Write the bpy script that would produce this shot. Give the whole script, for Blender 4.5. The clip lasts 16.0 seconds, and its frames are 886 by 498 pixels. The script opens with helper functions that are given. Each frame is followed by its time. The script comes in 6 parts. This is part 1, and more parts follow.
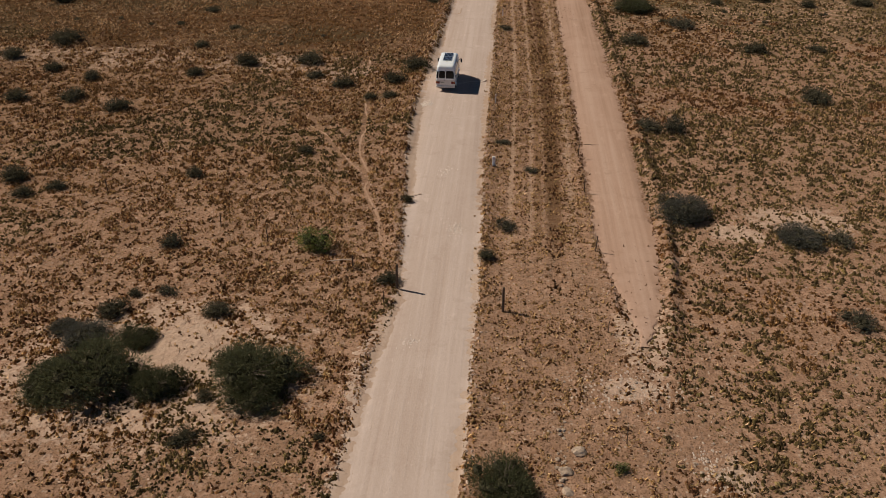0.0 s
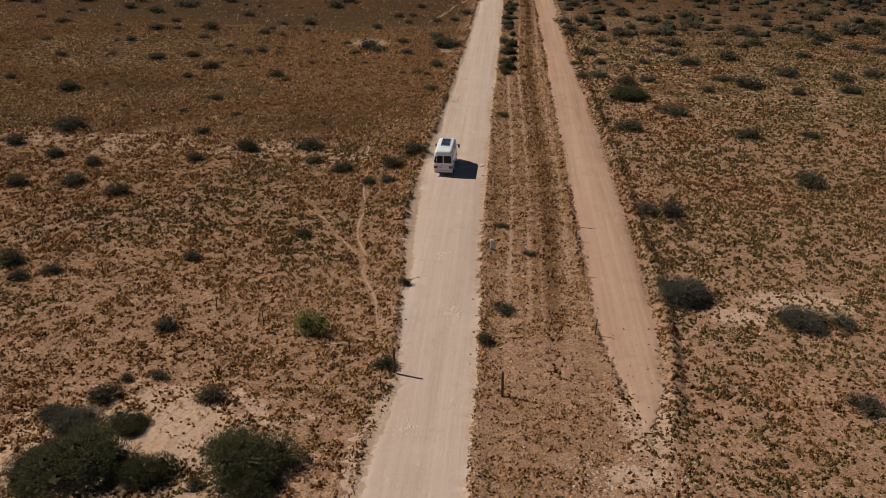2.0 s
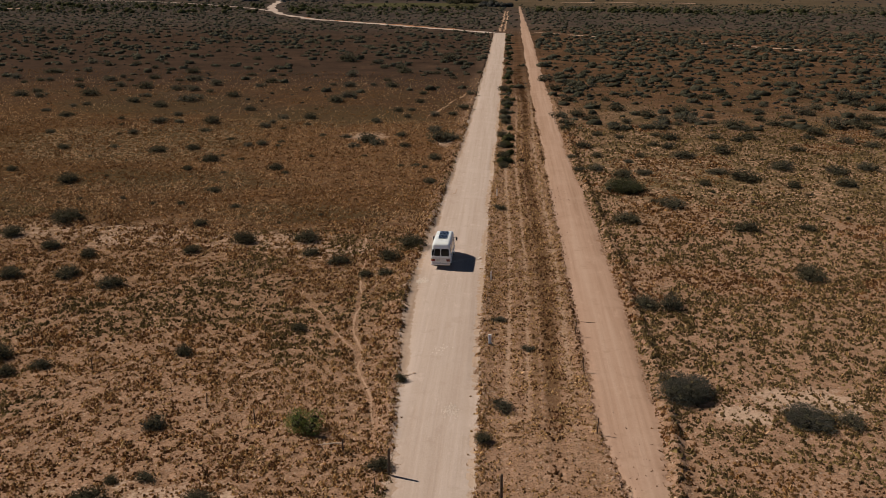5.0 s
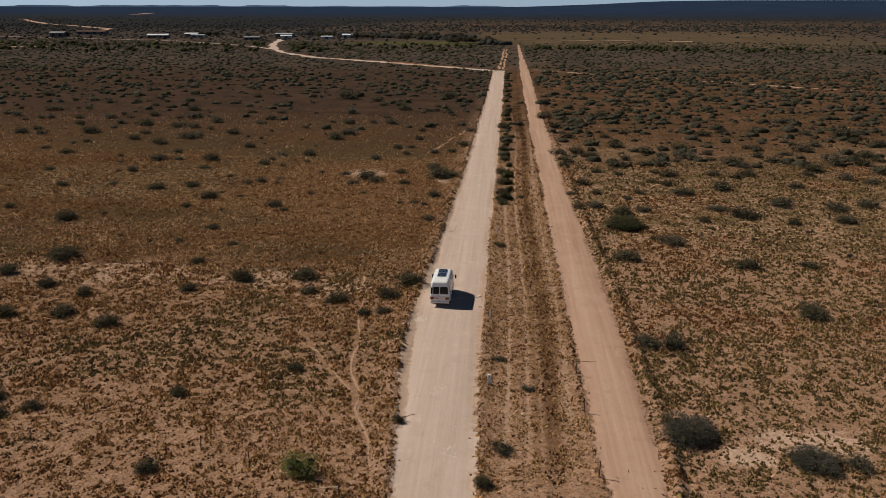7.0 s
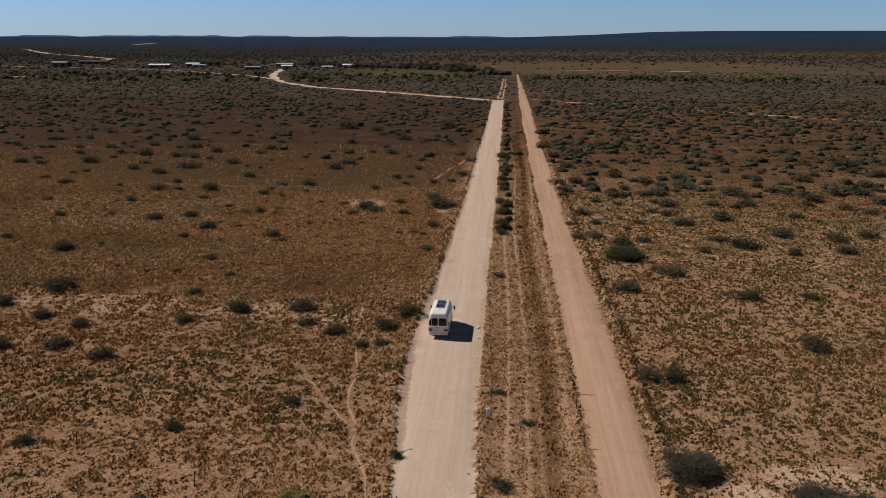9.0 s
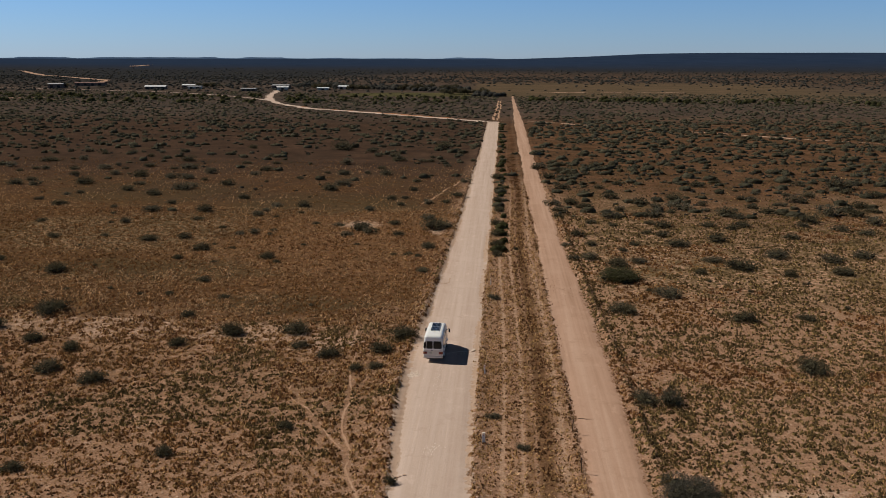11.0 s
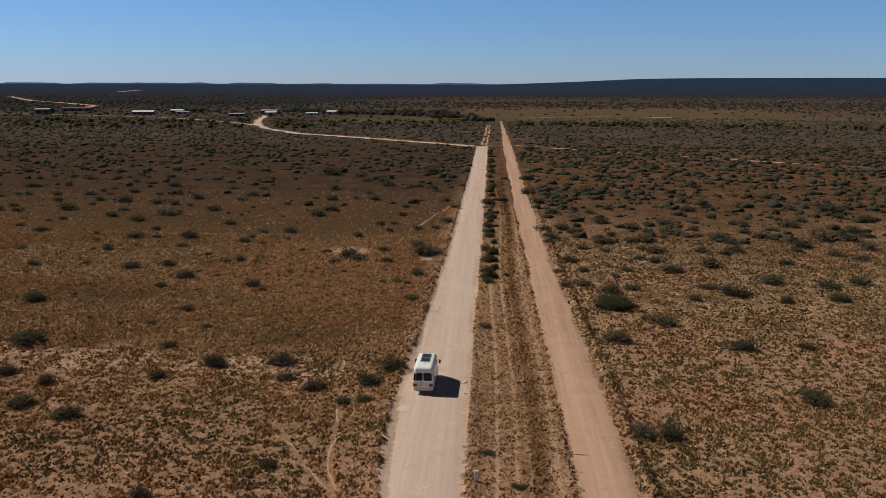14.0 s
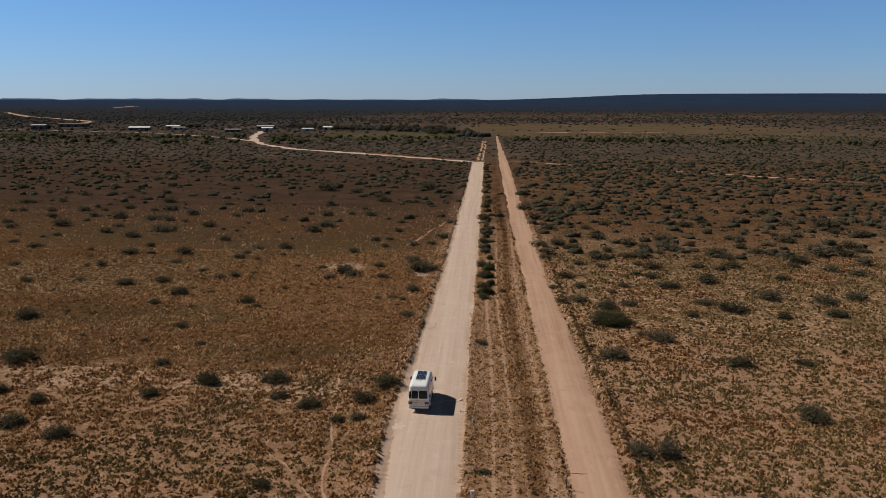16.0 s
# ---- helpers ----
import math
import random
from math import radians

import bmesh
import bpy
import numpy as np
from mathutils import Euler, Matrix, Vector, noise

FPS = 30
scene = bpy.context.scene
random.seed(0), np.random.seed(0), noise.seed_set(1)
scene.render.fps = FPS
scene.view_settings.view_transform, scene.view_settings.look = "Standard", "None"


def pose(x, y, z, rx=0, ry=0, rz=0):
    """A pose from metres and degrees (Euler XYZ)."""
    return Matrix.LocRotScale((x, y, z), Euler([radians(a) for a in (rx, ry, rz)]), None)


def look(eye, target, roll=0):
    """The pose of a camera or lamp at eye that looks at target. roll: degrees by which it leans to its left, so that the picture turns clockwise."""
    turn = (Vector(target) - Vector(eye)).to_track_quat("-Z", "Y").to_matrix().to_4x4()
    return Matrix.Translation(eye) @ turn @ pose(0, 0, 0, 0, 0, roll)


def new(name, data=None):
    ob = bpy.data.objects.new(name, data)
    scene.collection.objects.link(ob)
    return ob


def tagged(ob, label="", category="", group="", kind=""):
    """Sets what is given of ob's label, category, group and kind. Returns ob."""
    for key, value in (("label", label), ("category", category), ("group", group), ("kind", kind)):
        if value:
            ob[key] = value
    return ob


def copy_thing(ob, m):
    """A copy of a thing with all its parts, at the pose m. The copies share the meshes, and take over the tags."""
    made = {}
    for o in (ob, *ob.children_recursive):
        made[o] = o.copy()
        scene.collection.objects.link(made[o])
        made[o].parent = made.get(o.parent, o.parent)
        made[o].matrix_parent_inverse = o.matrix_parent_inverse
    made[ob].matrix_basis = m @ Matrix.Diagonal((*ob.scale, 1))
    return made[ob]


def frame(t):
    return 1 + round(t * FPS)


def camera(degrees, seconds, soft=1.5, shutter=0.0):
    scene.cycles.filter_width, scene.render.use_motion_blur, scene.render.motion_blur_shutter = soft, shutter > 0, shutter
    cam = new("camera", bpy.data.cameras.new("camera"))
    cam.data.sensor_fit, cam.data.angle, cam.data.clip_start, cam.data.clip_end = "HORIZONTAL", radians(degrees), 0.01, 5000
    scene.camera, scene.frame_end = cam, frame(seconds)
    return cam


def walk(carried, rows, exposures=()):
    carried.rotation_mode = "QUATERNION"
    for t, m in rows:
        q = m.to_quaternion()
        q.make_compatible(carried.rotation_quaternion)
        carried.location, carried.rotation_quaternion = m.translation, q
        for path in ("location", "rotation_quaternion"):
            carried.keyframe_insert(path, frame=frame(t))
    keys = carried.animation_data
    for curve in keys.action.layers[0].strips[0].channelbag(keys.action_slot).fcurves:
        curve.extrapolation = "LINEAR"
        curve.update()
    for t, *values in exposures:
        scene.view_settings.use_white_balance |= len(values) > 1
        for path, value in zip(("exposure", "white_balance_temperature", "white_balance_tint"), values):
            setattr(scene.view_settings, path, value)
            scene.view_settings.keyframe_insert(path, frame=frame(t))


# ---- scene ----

cam = camera(54.4, 16.0, soft=0.75)
ROWS = [
    (0.0, 3.16, -52.53, 28.80, 60.13, -0.02, 4.38),
    (0.5, 3.15, -52.54, 28.69, 61.58, -0.02, 4.37),
    (1.0, 3.13, -52.48, 28.63, 63.05, -0.01, 4.29),
    (1.5, 3.14, -52.34, 28.54, 64.37, -0.02, 4.27),
    (2.0, 3.14, -52.20, 28.49, 65.77, -0.02, 4.23),
    (2.5, 3.11, -52.06, 28.43, 66.95, -0.02, 4.19),
    (3.0, 3.12, -51.92, 28.43, 68.15, -0.04, 4.17),
    (3.5, 3.10, -51.71, 28.45, 69.13, -0.06, 4.17),
    (4.0, 3.11, -51.54, 28.44, 70.12, -0.07, 4.15),
    (4.5, 3.14, -51.43, 28.46, 70.92, -0.10, 4.16),
    (5.0, 3.17, -51.25, 28.49, 71.72, -0.11, 4.16),
    (7.5, 3.22, -50.40, 28.50, 74.61, -0.09, 4.13),
    (8.0, 3.26, -50.23, 28.54, 75.12, -0.09, 4.13),
    (8.5, 3.26, -50.07, 28.55, 75.53, -0.09, 4.13),
    (9.0, 3.26, -49.93, 28.59, 75.98, -0.11, 4.12),
    (11.5, 3.29, -49.31, 28.63, 77.67, -0.12, 3.70),
    (12.0, 3.29, -49.17, 28.63, 78.00, -0.12, 3.58),
    (12.5, 3.31, -49.00, 28.62, 78.30, -0.13, 3.46),
    (13.0, 3.31, -48.85, 28.62, 78.63, -0.13, 3.37),
    (13.5, 3.19, -47.91, 28.54, 78.80, -0.12, 3.25),
    (14.0, 3.02, -46.85, 28.42, 78.97, -0.10, 3.06),
    (14.5, 3.02, -46.65, 28.42, 79.23, -0.09, 2.97),
    (15.0, 3.03, -46.54, 28.43, 79.44, -0.08, 2.89),
    (15.5, 3.06, -46.43, 28.44, 79.70, -0.07, 2.82),
    (16.0, 3.07, -46.32, 28.44, 79.98, -0.06, 2.80),
]
walk(cam, [(t, pose(x, y, z, rx, ry, rz)) for t, x, y, z, rx, ry, rz in ROWS], exposures=[(0.0, 0.0), (16.0, 0.0)])

# ---- world and sun ----
SUN_ELEV, SUN_AZ = 44.0, -72.0            # degrees; azimuth from +y towards +x
world = bpy.data.worlds.new("sky")
scene.world = world
world.use_nodes = True
wn, wl = world.node_tree.nodes, world.node_tree.links
wn.clear()
sky = wn.new("ShaderNodeTexSky")
sky.sky_type, sky.sun_disc = "NISHITA", False
sky.sun_elevation, sky.sun_rotation = radians(SUN_ELEV), radians(SUN_AZ)
sky.altitude, sky.air_density, sky.dust_density, sky.ozone_density = 300, 1.0, 0.0, 4.0
bg, wout = wn.new("ShaderNodeBackground"), wn.new("ShaderNodeOutputWorld")
bg.inputs["Strength"].default_value = 0.053
# a clear, dry sky: pale blue low down, deep towards the zenith
coord, sep, deep = wn.new("ShaderNodeTexCoord"), wn.new("ShaderNodeSeparateXYZ"), wn.new("ShaderNodeValToRGB")
wl.new(coord.outputs["Generated"], sep.inputs[0])
wl.new(sep.outputs[2], deep.inputs[0])
deep.color_ramp.elements[0].position, deep.color_ramp.elements[0].color = 0.10, (0.79, 1.15, 1.70, 1)
low = deep.color_ramp.elements.new(0.0)
low.color = (0.75, 1.05, 1.80, 1)
deep.color_ramp.elements[2].position, deep.color_ramp.elements[2].color = 0.50, (0.17, 0.155, 0.15, 1)
mid_sky = deep.color_ramp.elements.new(0.30)
mid_sky.color = (0.38, 0.55, 0.7, 1)
cool = wn.new("ShaderNodeMix")
cool.data_type, cool.blend_type = "RGBA", "MULTIPLY"
cool.inputs[0].default_value = 1.0
wl.new(sky.outputs[0], cool.inputs[6])
wl.new(deep.outputs[0], cool.inputs[7])
wl.new(cool.outputs[2], bg.inputs[0])
wl.new(bg.outputs[0], wout.inputs[0])
sun_data = bpy.data.lights.new("sun", "SUN")
sun_data.energy, sun_data.angle, sun_data.color = 3.98, radians(0.53), (1.0, 0.935, 0.835)
sun_dir = Vector((math.sin(radians(SUN_AZ)) * math.cos(radians(SUN_ELEV)), math.cos(radians(SUN_AZ)) * math.cos(radians(SUN_ELEV)), math.sin(radians(SUN_ELEV))))
sun = new("sun", sun_data)
sun.matrix_world = look(sun_dir * 200, (0, 0, 0))

# ---- material helpers ----


class Nodes:
    """A small wrapper round one material's node tree."""

    def __init__(self, name, rough=0.9, metal=0.0, spec=0.3):
        self.mat = bpy.data.materials.new(name)
        self.mat.use_nodes = True
        self.n, self.l = self.mat.node_tree.nodes, self.mat.node_tree.links
        self.bsdf = self.n["Principled BSDF"]
        self.bsdf.inputs["Roughness"].default_value = rough
        self.bsdf.inputs["Metallic"].default_value = metal
        self.bsdf.inputs["Specular IOR Level"].default_value = spec
        self.geo = None

    def node(self, kind):
        return self.n.new(kind)

    def pos(self):
        if self.geo is None:
            self.geo = self.node("ShaderNodeNewGeometry")
        return self.geo.outputs["Position"]

    def scaled(self, sx, sy, sz, source=None):
        m = self.node("ShaderNodeMapping")
        m.inputs["Scale"].default_value = (sx, sy, sz)
        self.l.new(source or self.pos(), m.inputs["Vector"])
        return m.outputs[0]

    def noise(self, scale, detail=4.0, rough=0.6, vec=None, warp=0.0):
        t = self.node("ShaderNodeTexNoise")
        t.inputs["Scale"].default_value, t.inputs["Detail"].default_value = scale, detail
        t.inputs["Roughness"].default_value, t.inputs["Distortion"].default_value = rough, warp
        self.l.new(vec or self.pos(), t.inputs["Vector"])
        return t.outputs["Fac"]

    def cells(self, scale, vec=None):
        """Distance from the middle of random cells, and a random tone for each cell."""
        t = self.node("ShaderNodeTexVoronoi")
        t.voronoi_dimensions = "2D"
        t.inputs["Scale"].default_value = scale
        self.l.new(vec or self.pos(), t.inputs["Vector"])
        tone = self.node("ShaderNodeSeparateColor")
        self.l.new(t.outputs["Color"], tone.inputs[0])
        return t.outputs["Distance"], tone.outputs[0]

    def cracks(self, scale, width, vec=None):
        """One on the thin lines between random cells, nothing within them."""
        t = self.node("ShaderNodeTexVoronoi")
        t.voronoi_dimensions, t.feature = "2D", "DISTANCE_TO_EDGE"
        t.inputs["Scale"].default_value = scale
        self.l.new(vec or self.pos(), t.inputs["Vector"])
        return self.math("SUBTRACT", 1.0, self.step(t.outputs["Distance"], width * 0.4, width))

    def jittered(self, scale, amount):
        """The place, shifted about by a noise."""
        t, add, mul = self.node("ShaderNodeTexNoise"), self.node("ShaderNodeVectorMath"), self.node("ShaderNodeVectorMath")
        t.inputs["Scale"].default_value, t.inputs["Detail"].default_value = scale, 3.0
        self.l.new(self.pos(), t.inputs["Vector"])
        mul.operation = "SCALE"
        mul.inputs["Scale"].default_value = amount
        self.l.new(t.outputs["Color"], mul.inputs[0])
        self.l.new(mul.outputs[0], add.inputs[0])
        self.l.new(self.pos(), add.inputs[1])
        return add.outputs[0]

    def ramp(self, fac, stops, smooth=False):
        r = self.node("ShaderNodeValToRGB")
        if smooth:
            r.color_ramp.interpolation = "EASE"
        e = r.color_ramp.elements
        while len(e) < len(stops):
            e.new(0.5)
        for el, (p, c) in zip(e, stops):
            el.position = p
            el.color = (*c, 1) if isinstance(c, tuple) else (c, c, c, 1)
        self.l.new(fac, r.inputs[0])
        return r.outputs[0]

    def put(self, socket, value):
        if isinstance(value, (int, float)):
            socket.default_value = value
        elif isinstance(value, tuple):
            socket.default_value = (*value, 1)
        else:
            self.l.new(value, socket)

    def mix(self, fac, a, b, mode="MIX"):
        m = self.node("ShaderNodeMix")
        m.data_type, m.blend_type = "RGBA", mode
        self.put(m.inputs[0], fac)
        self.put(m.inputs[6], a)
        self.put(m.inputs[7], b)
        return m.outputs[2]

    def math(self, op, a, b=0.0, clamp=False):
        m = self.node("ShaderNodeMath")
        m.operation, m.use_clamp = op, clamp
        self.put(m.inputs[0], a)
        self.put(m.inputs[1], b)
        return m.outputs[0]

    def axis(self, which):
        s = self.node("ShaderNodeSeparateXYZ")
        self.l.new(self.pos(), s.inputs[0])
        return s.outputs[which]

    def step(self, value, lo, hi):
        m = self.node("ShaderNodeMapRange")
        m.interpolation_type = "SMOOTHSTEP"
        m.inputs["From Min"].default_value, m.inputs["From Max"].default_value = lo, hi
        self.l.new(value, m.inputs[0])
        return m.outputs[0]

    def bump(self, height, strength, distance):
        b = self.node("ShaderNodeBump")
        b.inputs["Strength"].default_value, b.inputs["Distance"].default_value = strength, distance
        self.l.new(height, b.inputs["Height"])
        self.l.new(b.outputs[0], self.bsdf.inputs["Normal"])
        return self

    def color(self, value):
        self.put(self.bsdf.inputs["Base Color"], value)
        return self

    def sheer(self, value, share):
        """Lets part of the light through, as thin leaves do."""
        t, mixed = self.node("ShaderNodeBsdfTranslucent"), self.node("ShaderNodeMixShader")
        self.put(t.inputs[0], value)
        mixed.inputs[0].default_value = share
        self.l.new(self.bsdf.outputs[0], mixed.inputs[1])
        self.l.new(t.outputs[0], mixed.inputs[2])
        self.l.new(mixed.outputs[0], self.n["Material Output"].inputs[0])
        return self

    def random(self):
        return self.node("ShaderNodeObjectInfo").outputs["Random"]


def plain(name, col, rough=0.5, metal=0.0, spec=0.5, grain=0.12, scale=6.0):
    """A paint, plastic or metal with a little dirt and grain."""
    m = Nodes(name, rough, metal, spec)
    n = m.noise(scale, 5)
    dark = tuple(c * (1 - grain * 2) for c in col)
    m.color(m.ramp(n, [(0.3, dark), (0.55, col), (0.8, tuple(min(1, c * (1 + grain)) for c in col))]))
    return m.mat


# ---- materials ----
SOIL, SOIL_PALE = (0.49, 0.288, 0.185), (0.58, 0.375, 0.26)


def ground_material():
    m = Nodes("red_sandy_soil", 0.95, 0, 0.0)
    x, y = m.axis(0), m.axis(1)
    big, mid, fine = m.noise(0.05, 3), m.noise(0.35, 5, 0.65), m.noise(3.2, 6, 0.7)

    def spot(cx, cy, rx, ry):
        a = m.math("POWER", m.math("DIVIDE", m.math("SUBTRACT", x, cx), rx), 2.0)
        b = m.math("POWER", m.math("DIVIDE", m.math("SUBTRACT", y, cy), ry), 2.0)
        return m.math("SUBTRACT", 1.0, m.math("ADD", a, b), True)

    near = m.ramp(mid, [(0.28, (0.31, 0.17, 0.102)), (0.45, (0.4, 0.232, 0.147)), (0.61, SOIL), (0.78, SOIL_PALE)])
    lump = m.math("SUBTRACT", m.noise(2.3, 4, 0.6), m.math("MULTIPLY", m.math("MAXIMUM", spot(-32.0, 17.0, 34.0, 18.0), spot(45.0, 30.0, 34.0, 40.0)), 0.15))
    brown = m.ramp(m.noise(0.5, 4), [(0.35, (0.13, 0.075, 0.03)), (0.6, (0.2, 0.094, 0.042))])
    near = m.mix(m.math("MULTIPLY", m.ramp(lump, [(0.47, 1.0), (0.57, 0.0)]), 0.32), near, brown)
    # flattened mats of litter, each about a step wide, with bare soil showing between them
    place = m.jittered(3.0, 0.22)
    far_cell, tone = m.cells(1.9, place)
    thick = m.math("ADD", m.math("MULTIPLY", m.noise(0.3, 5, 0.65), 0.95), m.math("MULTIPLY", tone, 0.18))
    thick = m.math("ADD", thick, m.math("ADD", m.math("MULTIPLY", m.math("SUBTRACT", 1.0, m.step(x, -12.0, -5.0)), 0.13), 0.05))
    clumps = m.noise(0.75, 5, 0.65)
    thick = m.math("ADD", thick, m.math("MULTIPLY", m.math("MULTIPLY", m.math("SUBTRACT", clumps, 0.5), 1.7), m.step(y, 22.0, 50.0)))
    mats = m.math("SUBTRACT", 1.0, m.step(m.math("SUBTRACT", far_cell, thick), -0.08, 0.0))
    strip = m.math("MULTIPLY", m.step(x, 0.8, 1.8), m.math("SUBTRACT", 1.0, m.step(x, 9.0, 10.0)))
    share = m.math("MULTIPLY", m.math("ADD", 0.3, m.math("MULTIPLY", m.step(y, 0.0, 26.0), 0.6)), m.math("SUBTRACT", 1.0, m.math("ADD", m.math("MULTIPLY", strip, 0.1), m.math("MULTIPLY", m.step(x, 14.0, 16.0), 0.5))))
    mat_c = m.ramp(tone, [(0.0, (0.09, 0.045, 0.022)), (0.35, (0.14, 0.072, 0.035)), (0.65, (0.2, 0.105, 0.052)), (1.0, (0.27, 0.155, 0.08))])
    near = m.mix(m.math("MULTIPLY", mats, share), near, mat_c)
    near = m.mix(0.3, near, m.ramp(fine, [(0.34, (0.26, 0.145, 0.085)), (0.52, (0.44, 0.268, 0.172)), (0.7, (0.6, 0.42, 0.3))]))

    # crumbs of litter and small stones on the soil
    crumb, hue = m.cells(6.5, m.jittered(9.0, 0.07))
    crumbs = m.math("SUBTRACT", 1.0, m.step(m.math("SUBTRACT", crumb, m.math("MULTIPLY", hue, 0.42)), -0.02, 0.05))
    near = m.mix(m.math("MULTIPLY", crumbs, 0.62), near, m.ramp(hue, [(0.35, (0.3, 0.165, 0.09)), (0.6, (0.16, 0.08, 0.04)), (0.9, (0.1, 0.055, 0.03)), (1.0, (0.62, 0.48, 0.36))]))

    # pale bare sand in hollows, with frayed outlines
    sandy = None
    for at in ((-15.5, -16.5, 12.0, 9.5), (10.4, -16.4, 2.6, 1.2), (14.6, -22.6, 1.4, 2.2), (11.6, -11.0, 2.4, 6.0), (24.5, 3.5, 5.5, 3.0), (19.5, 1.0, 3.0, 2.0), (-21.0, 96.0, 6.0, 5.0), (-7.0, 92.0, 2.5, 6.0), (-22.0, 36.0, 12.0, 5.0), (-38.0, 37.0, 13.0, 6.0), (-51.0, 38.0, 10.0, 6.0), (-14.0, 33.0, 7.0, 4.0), (30.0, -22.0, 9.0, 6.0), (44.0, 105.0, 14.0, 4.0)):
        one = spot(*at)
        sandy = one if sandy is None else m.math("MAXIMUM", sandy, one)
    sandy = m.step(m.math("ADD", m.math("MULTIPLY", sandy, 0.42), m.math("MULTIPLY", m.noise(0.9, 8, 0.8), 1.4)), 0.88, 1.02)
    sandy = m.math("MULTIPLY", sandy, m.math("SUBTRACT", 1.0, m.math("MULTIPLY", m.math("MULTIPLY", m.step(m.noise(1.1, 6, 0.75), 0.44, 0.54), m.step(y, 20.0, 26.0)), 0.55)))
    near = m.mix(m.math("MULTIPLY", sandy, m.math("SUBTRACT", 0.85, m.math("MULTIPLY", m.math("MULTIPLY", mats, m.step(y, 0.0, 22.0)), 0.3))), near, m.ramp(fine, [(0.3, (0.5, 0.33, 0.228)), (0.7, (0.64, 0.45, 0.325))]))
    # the strip between the roads: pale ruts and a dark mat of dry grass
    bend = m.math("MULTIPLY", m.math("SINE", m.math("DIVIDE", y, 17.0)), 0.3)
    sx = m.math("SUBTRACT", m.math("SUBTRACT", x, bend), m.math("MULTIPLY", m.math("SUBTRACT", m.noise(0.8, 4), 0.5), 0.95))

    def stripe(at, half):
        return m.math("SUBTRACT", 1.0, m.step(m.math("ABSOLUTE", m.math("SUBTRACT", sx, at)), half * 0.5, half))

    for at, half, hue, part_of in ((6.9, 0.75, (0.135, 0.07, 0.032), 0.8), (5.75, 0.3, (0.17, 0.09, 0.042), 0.5), (3.7, 0.24, (0.56, 0.38, 0.26), 0.38), (5.2, 0.2, (0.56, 0.38, 0.26), 0.34), (8.2, 0.3, (0.56, 0.38, 0.26), 0.35)):
        near = m.mix(m.math("MULTIPLY", m.math("MULTIPLY", stripe(at, half), m.step(y, -9.0, 6.0)), part_of), near, hue)
    wob = m.math("MULTIPLY", m.math("SUBTRACT", big, 0.5), 26.0)
    yy = m.math("ADD", y, wob)
    # fine dry grass mat in the western paddock
    mat_mask = m.math("MULTIPLY", m.step(m.math("ADD", yy, m.math("MULTIPLY", m.math("SUBTRACT", m.noise(0.16, 5, 0.7), 0.5), 26.0)), 32.0, 46.0), m.math("SUBTRACT", 1.0, m.step(x, -7.0, -4.0)))
    straw = m.ramp(m.noise(2.4, 4, 0.65), [(0.38, (0.036, 0.017, 0.008)), (0.52, (0.074, 0.032, 0.013)), (0.6, (0.14, 0.065, 0.026)), (0.68, (0.42, 0.26, 0.12))])
    straw = m.mix(m.math("MULTIPLY", mats, 0.5), straw, m.ramp(tone, [(0.0, (0.045, 0.025, 0.012)), (0.6, (0.1, 0.052, 0.021)), (1.0, (0.2, 0.115, 0.045))]))
    straw = m.mix(m.math("MULTIPLY", m.step(m.noise(0.035, 4, 0.6), 0.48, 0.62), 0.6), straw, m.ramp(m.noise(1.4, 5, 0.7), [(0.4, (0.045, 0.034, 0.017)), (0.6, (0.09, 0.066, 0.03)), (0.72, (0.3, 0.2, 0.1))]))
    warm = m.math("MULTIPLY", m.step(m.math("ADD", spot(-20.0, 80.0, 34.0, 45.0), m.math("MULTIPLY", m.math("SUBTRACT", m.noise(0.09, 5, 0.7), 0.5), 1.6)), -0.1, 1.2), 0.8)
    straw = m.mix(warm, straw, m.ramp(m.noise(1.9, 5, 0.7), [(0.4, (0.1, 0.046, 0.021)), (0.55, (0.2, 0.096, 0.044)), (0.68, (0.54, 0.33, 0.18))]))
    straw = m.mix(m.math("MULTIPLY", m.step(clumps, 0.5, 0.6), 0.45), straw, (0.05, 0.026, 0.012))
    straw = m.mix(m.math("MULTIPLY", m.math("SUBTRACT", 1.0, m.step(clumps, 0.34, 0.43)), 0.5), straw, (0.4, 0.235, 0.115))
    # dark olive herb fields, netted with bare pale lines
    olive = None
    for at in ((-60.0, 88.0, 26.0, 20.0), (-44.0, 62.0, 22.0, 8.0), (-30.0, 118.0, 24.0, 16.0), (-22.0, 47.0, 14.0, 5.0), (-70.0, 130.0, 30.0, 20.0)):
        olive = spot(*at) if olive is None else m.math("MAXIMUM", olive, spot(*at))
    olive = m.math("MULTIPLY", m.step(m.math("ADD", olive, m.math("MULTIPLY", m.math("SUBTRACT", m.noise(0.12, 6, 0.7), 0.5), 1.5)), 0.25, 0.6), 0.68)
    net = m.math("MULTIPLY", m.cracks(0.55, 0.11, m.jittered(0.8, 0.9)), m.math("MULTIPLY", m.step(spot(-60.0, 90.0, 30.0, 22.0), 0.1, 0.5), m.math("MULTIPLY", m.step(m.noise(0.3, 4, 0.6), 0.36, 0.52), 0.95)))
    straw = m.mix(olive, straw, m.mix(net, m.ramp(m.noise(1.2, 5, 0.7), [(0.38, (0.035, 0.026, 0.012)), (0.58, (0.075, 0.054, 0.025)), (0.72, (0.17, 0.115, 0.055))]), (0.42, 0.27, 0.16)))
